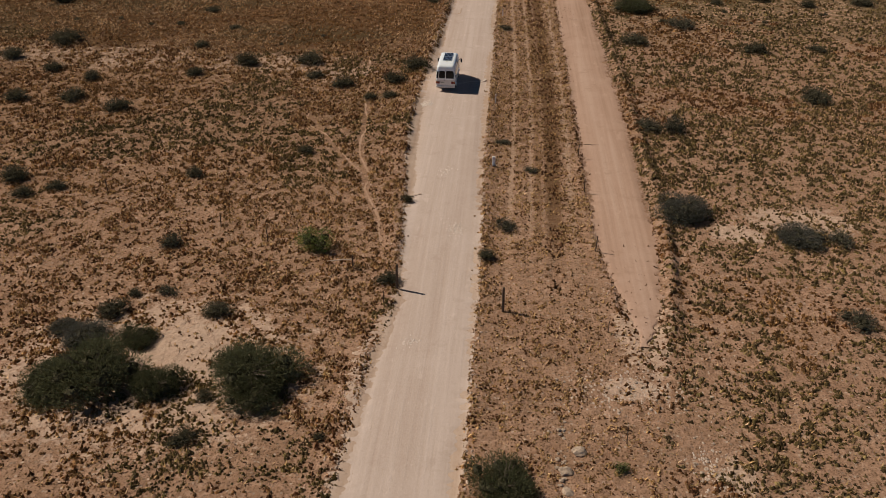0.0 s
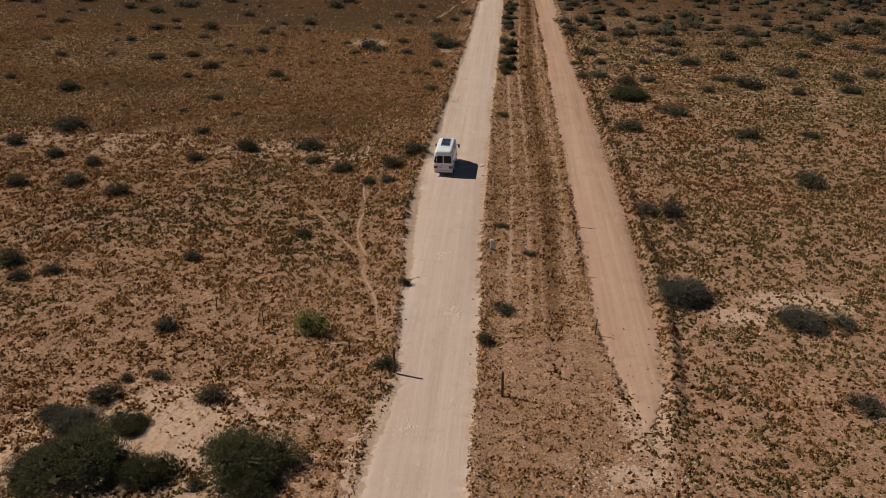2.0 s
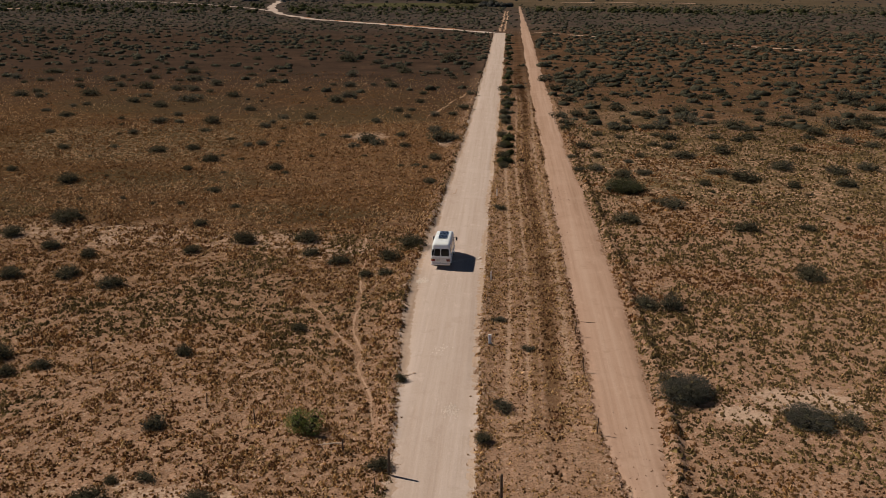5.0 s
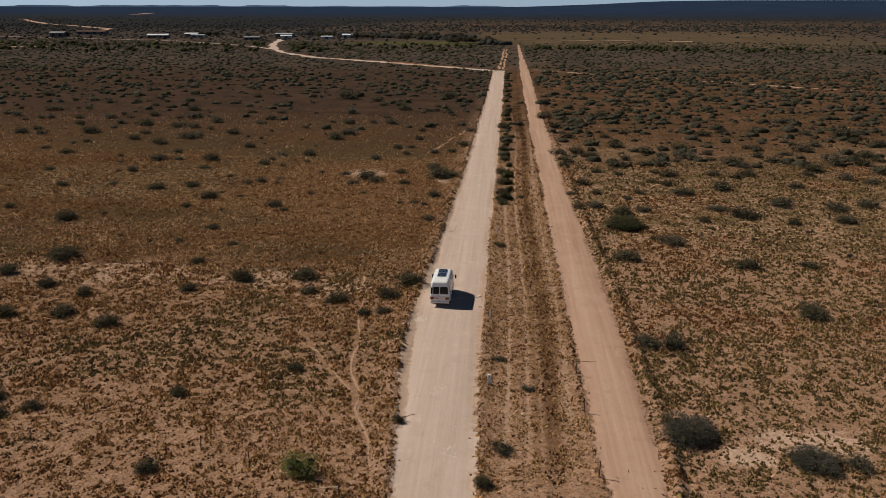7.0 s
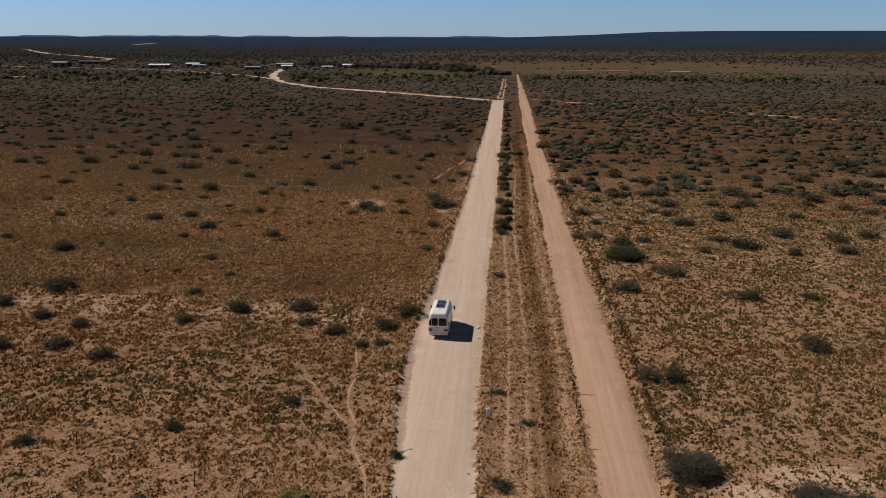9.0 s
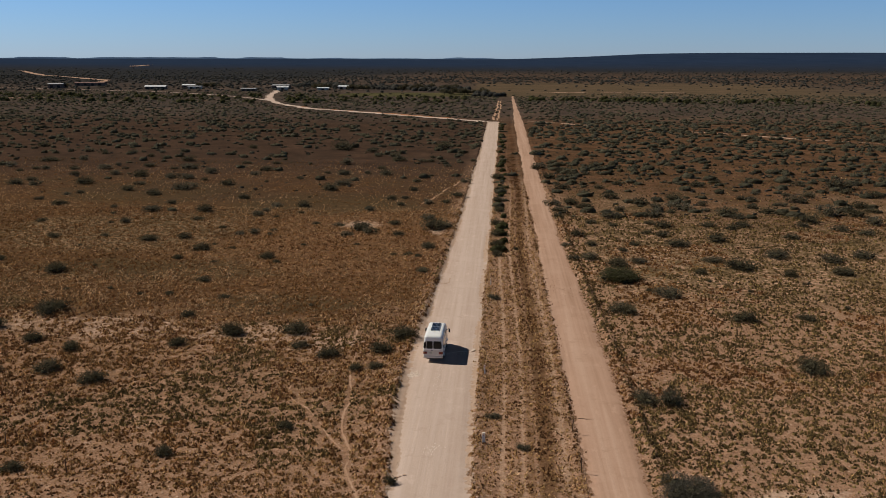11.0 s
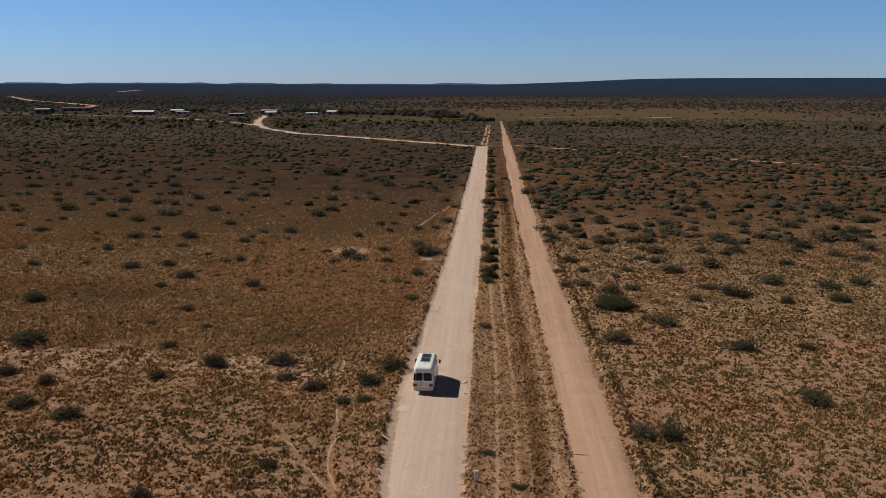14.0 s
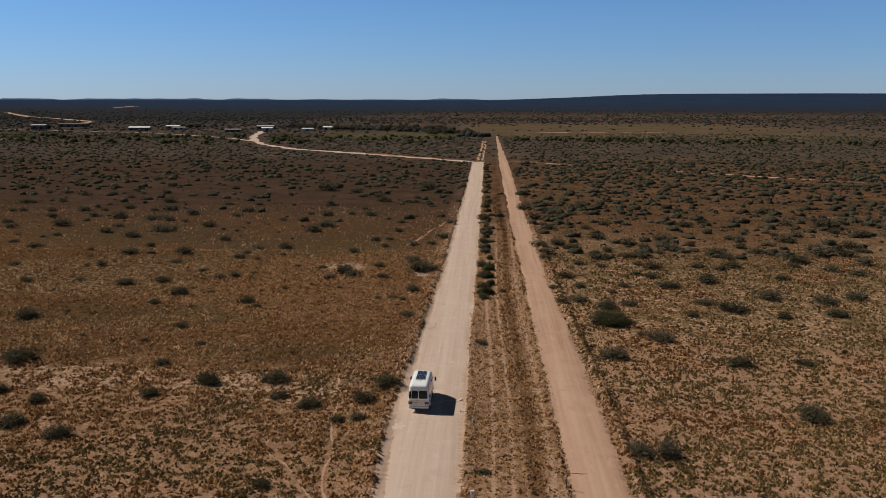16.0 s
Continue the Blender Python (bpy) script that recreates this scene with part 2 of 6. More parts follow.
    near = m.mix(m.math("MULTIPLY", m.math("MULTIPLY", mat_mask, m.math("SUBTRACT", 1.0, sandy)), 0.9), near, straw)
    # greener herbage east of the track
    east = m.math("MULTIPLY", m.step(x, 14.5, 18.0), m.step(yy, 38.0, 66.0))
    herb = m.ramp(m.noise(1.5, 4, 0.6), [(0.35, (0.34, 0.195, 0.115)), (0.55, (0.5, 0.305, 0.198)), (0.7, (0.63, 0.42, 0.295))])
    herb = m.mix(m.math("MULTIPLY", mats, 0.82), herb, m.ramp(tone, [(0.0, (0.05, 0.038, 0.017)), (0.6, (0.1, 0.074, 0.032)), (1.0, (0.18, 0.12, 0.055))]))
    herb = m.mix(m.step(m.noise(0.11, 4, 0.6), 0.5, 0.62), herb, m.ramp(tone, [(0.0, (0.06, 0.045, 0.02)), (0.7, (0.12, 0.085, 0.036)), (1.0, (0.3, 0.2, 0.11))]))
    near = m.mix(m.math("MULTIPLY", east, 0.85), near, herb)
    # further off the soil is covered by litter and low saltbush
    west_c = m.ramp(m.noise(0.12, 6, 0.7), [(0.32, (0.032, 0.022, 0.018)), (0.5, (0.058, 0.037, 0.027)), (0.64, (0.084, 0.05, 0.035)), (0.82, (0.2, 0.118, 0.072))])
    east_c = m.ramp(m.noise(0.12, 6, 0.7), [(0.32, (0.04, 0.027, 0.015)), (0.5, (0.09, 0.047, 0.026)), (0.64, (0.15, 0.074, 0.04)), (0.82, (0.33, 0.2, 0.115))])
    cover = m.mix(m.step(x, -3.0, 3.0), west_c, east_c)
    out = m.mix(m.math("MULTIPLY", m.step(m.math("ADD", m.math("ADD", yy, m.math("MULTIPLY", m.step(x, 14.0, 18.0), 28.0)), m.math("MULTIPLY", m.math("SUBTRACT", m.noise(0.03, 5, 0.7), 0.5), 120.0)), 90.0, 190.0), 0.88), near, cover)
    # scrub soil beyond the crossing, its colour greyed to paint in haze
    scrub = m.ramp(m.noise(0.035, 7, 0.7), [(0.35, (0.05, 0.042, 0.037)), (0.55, (0.085, 0.063, 0.05)), (0.72, (0.16, 0.103, 0.072))])
    out = m.mix(m.math("MULTIPLY", m.step(yy, 300.0, 400.0), 0.85), out, scrub)
    fy = m.math("ADD", y, m.math("MULTIPLY", m.math("SUBTRACT", m.noise(0.012, 4), 0.5), 220.0))
    fx = m.math("ADD", x, m.math("MULTIPLY", m.math("SUBTRACT", m.noise(0.009, 4), 0.5), 260.0))
    # beyond the pasture: red soil between dark scrub, then unbroken dusky scrubland
    red_far = m.ramp(m.noise(0.05, 7, 0.75, m.scaled(1, 0.4, 1)), [(0.35, (0.04, 0.032, 0.027)), (0.5, (0.075, 0.052, 0.038)), (0.62, (0.13, 0.078, 0.05)), (0.75, (0.21, 0.135, 0.09))])
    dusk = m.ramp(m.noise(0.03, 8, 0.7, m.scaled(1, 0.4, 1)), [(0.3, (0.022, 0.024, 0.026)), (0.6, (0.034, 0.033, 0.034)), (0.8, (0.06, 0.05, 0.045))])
    # distance haze painted into the ground colour of the farthest plain
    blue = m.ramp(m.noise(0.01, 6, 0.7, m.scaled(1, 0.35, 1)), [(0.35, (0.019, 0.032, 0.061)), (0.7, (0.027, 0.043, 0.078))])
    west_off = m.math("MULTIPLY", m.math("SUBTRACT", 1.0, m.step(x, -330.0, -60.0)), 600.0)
    out = m.mix(m.math("MULTIPLY", m.step(fy, 760.0, 960.0), m.step(x, -200.0, -20.0)), out, red_far)
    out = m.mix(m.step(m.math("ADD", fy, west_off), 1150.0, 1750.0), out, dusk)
    # the painted haze sets in with distance
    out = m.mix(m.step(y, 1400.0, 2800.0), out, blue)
    # pasture and a greener paddock beside the lane
    field = m.ramp(m.noise(0.05, 6, 0.7, m.scaled(0.5, 1, 1)), [(0.3, (0.075, 0.056, 0.034)), (0.5, (0.112, 0.079, 0.048)), (0.66, (0.155, 0.1, 0.063)), (0.8, (0.28, 0.195, 0.125))])
    clearing = m.math("MULTIPLY", m.math("MULTIPLY", m.step(m.math("ADD", fy, m.math("MULTIPLY", x, 0.12)), 545.0, 600.0), m.math("SUBTRACT", 1.0, m.step(fy, 830.0, 960.0))), m.math("MULTIPLY", m.step(x, -30.0, -12.0), m.math("SUBTRACT", 1.0, m.step(fx, 230.0, 380.0))))
    out = m.mix(m.math("MULTIPLY", clearing, 0.95), out, field)
    green = m.math("MULTIPLY", m.step(m.math("ADD", spot(-62.0, 606.0, 60.0, 38.0), m.math("MULTIPLY", m.math("SUBTRACT", m.noise(0.04, 5, 0.7), 0.5), 0.5)), 0.05, 0.25), 0.9)
    out = m.mix(green, out, m.ramp(m.noise(0.06, 5, 0.7), [(0.35, (0.062, 0.058, 0.026)), (0.6, (0.1, 0.088, 0.04)), (0.75, (0.17, 0.12, 0.06))]))
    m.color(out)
    m.bump(m.math("ADD", m.math("MULTIPLY", m.noise(6.0, 6, 0.7), 0.5), m.noise(1.9, 3, 0.5)), 0.8, 0.25)
    return m.mat


def road_material(name, pale, mid_c, dark, streak):
    m = Nodes(name, 0.93, 0, 0.0)
    long = m.noise(1.0, 5, 0.6, m.scaled(2.2, 0.045, 1))
    rut = m.noise(1.0, 3, 0.5, m.scaled(0.75, 0.012, 1))
    blot, fine = m.noise(0.22, 4), m.noise(7.0, 6, 0.7)
    c = m.ramp(m.math("ADD", m.math("MULTIPLY", long, 0.5), m.math("MULTIPLY", rut, 0.5)), [(0.36, dark), (0.5, mid_c), (0.62, pale)])
    c = m.mix(streak, mid_c, c)
    c = m.mix(m.ramp(blot, [(0.5, 0.0), (0.75, 0.55)]), c, pale)
    scuff = m.noise(0.9, 6, 0.75, m.scaled(1.0, 0.4, 1))
    c = m.mix(m.ramp(scuff, [(0.58, 0.0), (0.66, 0.45)]), c, tuple(min(1.0, v * 1.12) for v in pale))
    c = m.mix(m.ramp(m.noise(0.55, 5, 0.7), [(0.34, 0.4), (0.44, 0.0)]), c, dark)
    c = m.mix(0.22, c, m.ramp(fine, [(0.3, dark), (0.7, pale)]))
    m.color(c)
    m.bump(m.math("ADD", fine, m.math("MULTIPLY", long, 1.5)), 0.35, 0.05)
    return m.mat


def grass_material(name, stops, patch):
    m = Nodes(name, 0.85, 0, 0.0)
    base = m.ramp(m.noise(0.9, 4, 0.7), stops)
    c = m.mix(m.ramp(m.noise(0.07, 3), [(0.45, 0.0), (0.62, 0.6)]), base, patch)
    island = m.node("ShaderNodeNewGeometry").outputs["Random Per Island"]
    c = m.mix(1.0, c, m.ramp(island, [(0.0, 0.42), (0.4, 0.75), (0.75, 1.05), (1.0, 1.65)]), "MULTIPLY")
    m.color(c).sheer(c, 0.24)
    return m.mat


def leaf_material(name, dark, mid_c, light):
    m = Nodes(name, 0.7, 0, 0.08)
    island = m.node("ShaderNodeNewGeometry").outputs["Random Per Island"]
    c = m.ramp(island, [(0.0, tuple(0.5 * (a + b) for a, b in zip(dark, mid_c))), (0.55, mid_c), (1.0, tuple(0.5 * (a + b) for a, b in zip(light, mid_c)))])
    hue = m.ramp(m.random(), [(0.0, tuple(v * 0.72 for v in mid_c)), (0.5, mid_c), (1.0, light)])
    c = m.mix(0.45, c, hue)
    m.color(c).sheer(c, 0.4)
    return m.mat


def far_leaf_material(name, stops):
    m = Nodes(name, 0.8, 0, 0.0)
    c = m.ramp(m.noise(0.21, 3, 0.7), stops)
    leafy = m.noise(2.6, 5, 0.8)
    c = m.mix(1.0, c, m.ramp(leafy, [(0.36, 0.6), (0.5, 0.85), (0.66, 1.0)]), "MULTIPLY")
    m.color(c).sheer(c, 0.42)
    m.bump(leafy, 1.0, 0.8)
    return m.mat


M_GROUND = ground_material()
M_ROAD = road_material("pale_gravel", (0.63, 0.492, 0.41), (0.54, 0.408, 0.328), (0.43, 0.305, 0.235), 0.65)
M_TRACK = road_material("orange_sand", (0.54, 0.362, 0.265), (0.455, 0.284, 0.198), (0.34, 0.203, 0.132), 0.8)
M_SHOULDER = road_material("crushed_sandy_soil", (0.585, 0.435, 0.335), (0.5, 0.35, 0.255), (0.38, 0.24, 0.155), 0.75)
M_PATH = road_material("trodden_sand", (0.54, 0.36, 0.25), (0.45, 0.275, 0.175), (0.34, 0.19, 0.11), 0.6)
M_SOIL_CRUMB = road_material("red_soil_crumbs", (0.56, 0.36, 0.25), (0.46, 0.275, 0.18), (0.32, 0.18, 0.11), 0.7)
M_RED = road_material("red_sand", (0.45, 0.22, 0.12), (0.36, 0.165, 0.085), (0.24, 0.11, 0.06), 0.7)
M_GRIT = plain("crushed_white_grit", (0.7, 0.575, 0.475), 0.95, 0, 0.1, 0.06, 5.0)
M_CALC = plain("white_limestone_grit", (0.56, 0.42, 0.32), 0.95, 0, 0.1, 0.12, 5.0)
M_DRY = grass_material("dry_grass", [(0.3, (0.115, 0.052, 0.026)), (0.5, (0.185, 0.088, 0.043)), (0.65, (0.28, 0.145, 0.07)), (0.8, (0.43, 0.26, 0.135))], (0.2, 0.115, 0.048))
M_GREEN = grass_material("green_tussock", [(0.3, (0.085, 0.058, 0.03)), (0.5, (0.155, 0.105, 0.052)), (0.65, (0.25, 0.17, 0.082)), (0.8, (0.38, 0.265, 0.14))], (0.18, 0.115, 0.055))
M_GOLD = grass_material("golden_grass", [(0.3, (0.16, 0.07, 0.028)), (0.5, (0.29, 0.142, 0.058)), (0.65, (0.5, 0.285, 0.12)), (0.8, (0.64, 0.425, 0.2))], (0.29, 0.152, 0.056))
M_PALE = grass_material("pale_straw", [(0.3, (0.48, 0.29, 0.135)), (0.55, (0.66, 0.435, 0.25)), (0.8, (0.78, 0.56, 0.36))], (0.6, 0.38, 0.21))
M_STRAW = grass_material("straw_grass", [(0.3, (0.36, 0.2, 0.085)), (0.5, (0.52, 0.315, 0.14)), (0.65, (0.64, 0.425, 0.2)), (0.8, (0.72, 0.52, 0.28))], (0.46, 0.265, 0.115))
M_OLIVE = grass_material("yellow_olive_tussock", [(0.3, (0.12, 0.084, 0.034)), (0.5, (0.22, 0.152, 0.06)), (0.65, (0.34, 0.234, 0.094)), (0.8, (0.46, 0.328, 0.145))], (0.25, 0.164, 0.064))
M_LEAF_DARK = leaf_material("olive_leaf", (0.049, 0.041, 0.025), (0.101, 0.085, 0.048), (0.179, 0.152, 0.092))
M_LEAF_BIG = leaf_material("dark_green_leaf", (0.046, 0.046, 0.021), (0.097, 0.095, 0.043), (0.178, 0.164, 0.082))
M_LEAF_DUSK = leaf_material("dusky_grey_leaf", (0.052, 0.047, 0.035), (0.109, 0.101, 0.075), (0.242, 0.215, 0.164))
# dark filler inside shrubs: the shade among the leaves put into the colour
M_INNER = plain("inner_shade_core", (0.07, 0.06, 0.036), 1.0, 0, 0.0, 0.3, 9.0)
M_LEAF_GREEN = leaf_material("bright_green_leaf", (0.074, 0.092, 0.023), (0.172, 0.198, 0.053), (0.299, 0.313, 0.105))
M_LEAF_GREY = leaf_material("grey_saltbush_leaf", (0.053, 0.046, 0.028), (0.119, 0.103, 0.065), (0.248, 0.209, 0.141))
M_BARK = plain("grey_brown_bark", (0.12, 0.09, 0.065), 0.9, 0, 0.1, 0.25, 20)
M_FAR_BUSH = far_leaf_material("saltbush_mix", [(0.3, (0.12, 0.11, 0.07)), (0.5, (0.19, 0.172, 0.112)), (0.7, (0.27, 0.24, 0.16))])
M_FAR_GREEN = far_leaf_material("green_scrub", [(0.3, (0.075, 0.075, 0.033)), (0.5, (0.125, 0.12, 0.053)), (0.72, (0.19, 0.175, 0.08))])
M_FAR_DARK = far_leaf_material("dark_scrub", [(0.3, (0.085, 0.082, 0.07)), (0.55, (0.13, 0.123, 0.105)), (0.75, (0.18, 0.167, 0.138))])
M_WOOD = plain("weathered_wood", (0.13, 0.085, 0.055), 0.9, 0, 0.15, 0.3, 14)
M_RAIL = plain("bleached_wood", (0.50, 0.38, 0.28), 0.9, 0, 0.15, 0.2, 14)
M_POST_WHITE = plain("white_plastic", (0.86, 0.81, 0.72), 0.5, 0, 0.4, 0.06, 10)
M_BLACK = plain("black_rubber", (0.02, 0.02, 0.02), 0.75, 0, 0.3, 0.15)
M_RED_REFLECTOR = plain("red_reflector", (0.45, 0.02, 0.02), 0.25)
M_ROCK = plain("pale_stone", (0.46, 0.335, 0.24), 0.92, 0, 0.15, 0.25, 5)
M_VAN = plain("cream_white_paint", (0.85, 0.835, 0.79), 0.3, 0, 0.5, 0.04, 1.5)
M_VAN_DUST = plain("dusty_white_paint", (0.72, 0.65, 0.57), 0.5, 0, 0.4, 0.08, 2.0)
M_GLASS = plain("dark_tinted_glass", (0.010, 0.011, 0.012), 0.12, 0, 0.3, 0.0)
M_SEAL = plain("black_window_seal", (0.025, 0.025, 0.025), 0.6)
M_CELL = plain("solar_cell", (0.010, 0.013, 0.022), 0.3, 0, 0.2, 0.1)
M_ALU = plain("aluminium", (0.70, 0.71, 0.72), 0.35, 0.8, 0.5, 0.05)
M_TAIL_RED = plain("red_lens", (0.20, 0.018, 0.012), 0.25)
M_TAIL_AMBER = plain("amber_lens", (0.34, 0.11, 0.02), 0.25)
M_PLATE = plain("plate_yellow_white", (0.7, 0.66, 0.5), 0.5)
M_INK = plain("dark_ink", (0.05, 0.05, 0.06), 0.7)
M_SHED_ROOF = plain("white_sheet_roof", (0.76, 0.76, 0.75), 0.5, 0, 0.4, 0.06, 0.4)
M_SHED_GREY = plain("grey_sheet_roof", (0.42, 0.41, 0.40), 0.55, 0, 0.4, 0.1, 0.4)
M_SHED_RUST = plain("rusty_sheet_roof", (0.2, 0.105, 0.08), 0.8, 0, 0.2, 0.2, 0.4)
M_SHED_WALL = plain("brown_shed_wall", (0.2, 0.14, 0.11), 0.9, 0, 0.2, 0.15, 0.4)
M_SHED_PALE = plain("pale_shed_wall", (0.5, 0.46, 0.4), 0.9, 0, 0.2, 0.12, 0.4)
M_DOOR = plain("dark_opening", (0.03, 0.03, 0.03), 0.9)
# hill colour with the blue of distance haze painted in
M_RIDGE = plain("haze_blue_hills", (0.1, 0.16, 0.26), 1.0, 0, 0.0, 0.1, 0.002)

# ---- mesh helpers ----


def link_bm(name, bm, mat, parent=None, label="", smooth=False):
    me = bpy.data.meshes.new(name)
    bmesh.ops.recalc_face_normals(bm, faces=bm.faces)
    bm.to_mesh(me)
    bm.free()
    me.materials.append(mat)
    if smooth:
        me.shade_smooth()
    ob = new(name, me)
    ob.parent = parent
    if label:
        tagged(ob, label)
    return ob


def part(name, bm, mat, parent, label="", smooth=False):
    return link_bm(name, bm, mat, parent, label, smooth)


def arrays(name, verts, faces, mat, smooth=False):
    """An object from numpy arrays of vertices (n, 3) and faces (m, 3 or 4)."""
    verts, faces = np.asarray(verts, np.float32), np.asarray(faces, np.int32)
    me = bpy.data.meshes.new(name)
    k = faces.shape[1]
    me.vertices.add(len(verts))
    me.vertices.foreach_set("co", verts.ravel())
    me.loops.add(faces.size)
    me.loops.foreach_set("vertex_index", faces.ravel())
    me.polygons.add(len(faces))
    me.polygons.foreach_set("loop_start", np.arange(len(faces), dtype=np.int32) * k)
    me.polygons.foreach_set("use_smooth", np.full(len(faces), smooth))
    me.update(calc_edges=True)
    me.materials.append(mat)
    return new(name, me)


def box(bm, x0, y0, z0, x1, y1, z1, bevel=0.0):
    got = bmesh.ops.create_cube(bm, size=1.0)["verts"]
    for v in got:
        v.co = Vector((x0 + (v.co.x + 0.5) * (x1 - x0), y0 + (v.co.y + 0.5) * (y1 - y0), z0 + (v.co.z + 0.5) * (z1 - z0)))
    if bevel:
        edges = list({e for v in got for e in v.link_edges})
        bmesh.ops.bevel(bm, geom=edges, offset=bevel, segments=2, affect="EDGES", profile=0.5)
    return bm


def tube(bm, pts, radii, sides=7):
    """A bent tapered tube through points."""
    rings = []
    for i, p in enumerate(pts):
        a, b = Vector(pts[max(i - 1, 0)]), Vector(pts[min(i + 1, len(pts) - 1)])
        q = (b - a).normalized().to_track_quat("Z", "Y")
        rings.append([bm.verts.new(Vector(p) + q @ Vector((math.cos(t) * radii[i], math.sin(t) * radii[i], 0))) for t in [2 * math.pi * k / sides for k in range(sides)]])
    for r0, r1 in zip(rings, rings[1:]):
        for k in range(sides):
            bm.faces.new((r0[k], r0[(k + 1) % sides], r1[(k + 1) % sides], r1[k]))
    bm.faces.new(rings[0][::-1])
    bm.faces.new(rings[-1])
    return bm


def lattice(i, j, seed):
    h = (i * 374761393 + j * 668265263 + seed * 974634777) & 0xFFFFFFFF
    h = ((h ^ (h >> 13)) * 1274126177) & 0xFFFFFFFF
    return ((h ^ (h >> 16)) & 0xFFFF) / 65535.0


def vnoise(x, y, seed=0):
    """Smooth value noise, 0 to 1."""
    x, y = np.asarray(x, float), np.asarray(y, float)
    i, j = np.floor(x).astype(np.int64), np.floor(y).astype(np.int64)
    u, v = x - i, y - j
    u, v = u * u * (3 - 2 * u), v * v * (3 - 2 * v)
    a, b, c, d = lattice(i, j, seed), lattice(i + 1, j, seed), lattice(i, j + 1, seed), lattice(i + 1, j + 1, seed)
    return (a * (1 - u) + b * u) * (1 - v) + (c * (1 - u) + d * u) * v


def sstep(v, lo, hi):
    t = np.clip((np.asarray(v, float) - lo) / (hi - lo), 0, 1)
    return t * t * (3 - 2 * t)


# ---- plan of the roads ----
ROAD_Y = [-60, -25, -15, -9, 0, 10, 20, 32, 40, 60, 100, 200, 340]
ROAD_L = [-4.2, -3.7, -3.5, -2.75, -3.4, -4.3, -5.0, -5.0, -4.7, -4.3, -3.65, -2.9, -2.5]
ROAD_R = [1.65, 1.62, 1.65, 1.7, 1.65, 1.45, 1.4, 1.4, 1.4, 1.45, 1.75, 2.0, 2.4]
TRACK_Y = [-13, -9, -4, 5, 40, 70, 150, 340, 430, 600]
TRACK_L = [11.4, 10.6, 10.0, 9.6, 9.6, 9.3, 9.0, 9.1, 9.9, 10.8]
TRACK_R = [11.8, 12.6, 13.2, 13.8, 13.9, 13.3, 12.8, 13.2, 12.6, 11.8]


def road_l(y):
    return np.interp(y, ROAD_Y, ROAD_L)


def road_r(y):
    return np.interp(y, ROAD_Y, ROAD_R)


def track_l(y):
    return np.interp(y, TRACK_Y, TRACK_L)


def track_r(y):
    return np.interp(y, TRACK_Y, TRACK_R)


def ridge(d, lo, crest, hi):
    """A bank's profile: nothing at lo, one at the crest, nothing again at hi."""
    return np.where(d < crest, sstep(d, lo, crest), 1 - sstep(d, crest, hi))


def height(x, y):
    """The ground's height at a place."""
    x, y = np.asarray(x, float), np.asarray(y, float)
    dl, dr = road_l(y) - x, x - road_r(y)
    tl, tr = track_l(y) - x, x - track_r(y)
    has_road, has_track = sstep(-y, -340, -330), sstep(y, -18, -8) * sstep(-y, -480, -460)
    off = np.minimum(1, sstep(np.maximum(dl, dr), -0.2, 1.6) + 1 - has_road) * np.minimum(1, sstep(np.maximum(tl, tr), -0.2, 1.2) + 1 - has_track)
    near = sstep(-np.hypot(x, y), -400, -150)
    z = (0.16 * (vnoise(x / 9, y / 9, 1) - 0.35) + 0.08 * (vnoise(x / 2.3, y / 2.3, 2) - 0.5) + 0.05 * (vnoise(x / 0.8, y / 0.8, 3) - 0.5)) * off * near
    bank = 0.26 * (0.4 + 1.1 * vnoise(y / 5.0, 0 * y, 4)) * sstep(y, 2, 16)
    z += bank * ridge(dl, -0.1, 0.55, 3.2) * has_road
    z += 0.16 * (0.4 + vnoise(y / 3.0, 0 * y, 5)) * ridge(dl, -0.1, 0.5, 1.8) * has_road
    z += 0.12 * (0.4 + vnoise(y / 3.0, 0 * y, 6)) * ridge(dr, -0.1, 0.4, 1.4) * has_road
    z += 0.28 * (0.5 + vnoise(y / 4.0, 0 * y, 7)) * ridge(tr, 0.2, 0.95, 1.7) * sstep(y, -16, -6) * sstep(-y, -330, -120)
    z += 0.10 * ridge(tl, -0.1, 0.3, 1.0) * has_track
    # wheel ruts in the strip between the two roads
    for at in (3.7, 5.2, 6.9):
        z -= 0.05 * np.exp(-(((x - at - 0.3 * np.sin(y / 17)) / 0.22) ** 2)) * near
    # far rises
    r = np.hypot(x, y)
    az = np.degrees(np.arctan2(x, np.maximum(y, 1)))
    rise = 9 + 36 * sstep(az, -1.0, 13.0) + 3 * (vnoise(az / 3.0, 0 * az, 9) - 0.5)
    z += rise * sstep(r, 1900, 4500) * (y > 0)
    return z


def axis_points(lo, hi, fine_lo, fine_hi, step, grow=1.12):
    pts = list(np.arange(fine_lo, fine_hi + 1e-6, step))
    d, p = step, pts[-1]
    while p < hi:
        d *= grow
        p += d
        pts.append(min(p, hi))
    d, p = step, pts[0]
    while p > lo:
        d *= grow
        p -= d
        pts.insert(0, max(p, lo))
    return np.array(pts)


def grid_mesh(name, xs, ys, z_of, mat, smooth=True):
    gx, gy = np.meshgrid(xs, ys)
    v = np.stack([gx, gy, z_of(gx, gy)], -1).reshape(-1, 3)
    n, i = len(xs), np.arange(len(xs) - 1)[None] + len(xs) * np.arange(len(ys) - 1)[:, None]
    f = np.stack([i, i + 1, i + n + 1, i + n], -1).reshape(-1, 4)
    return arrays(name, v, f, mat, smooth)


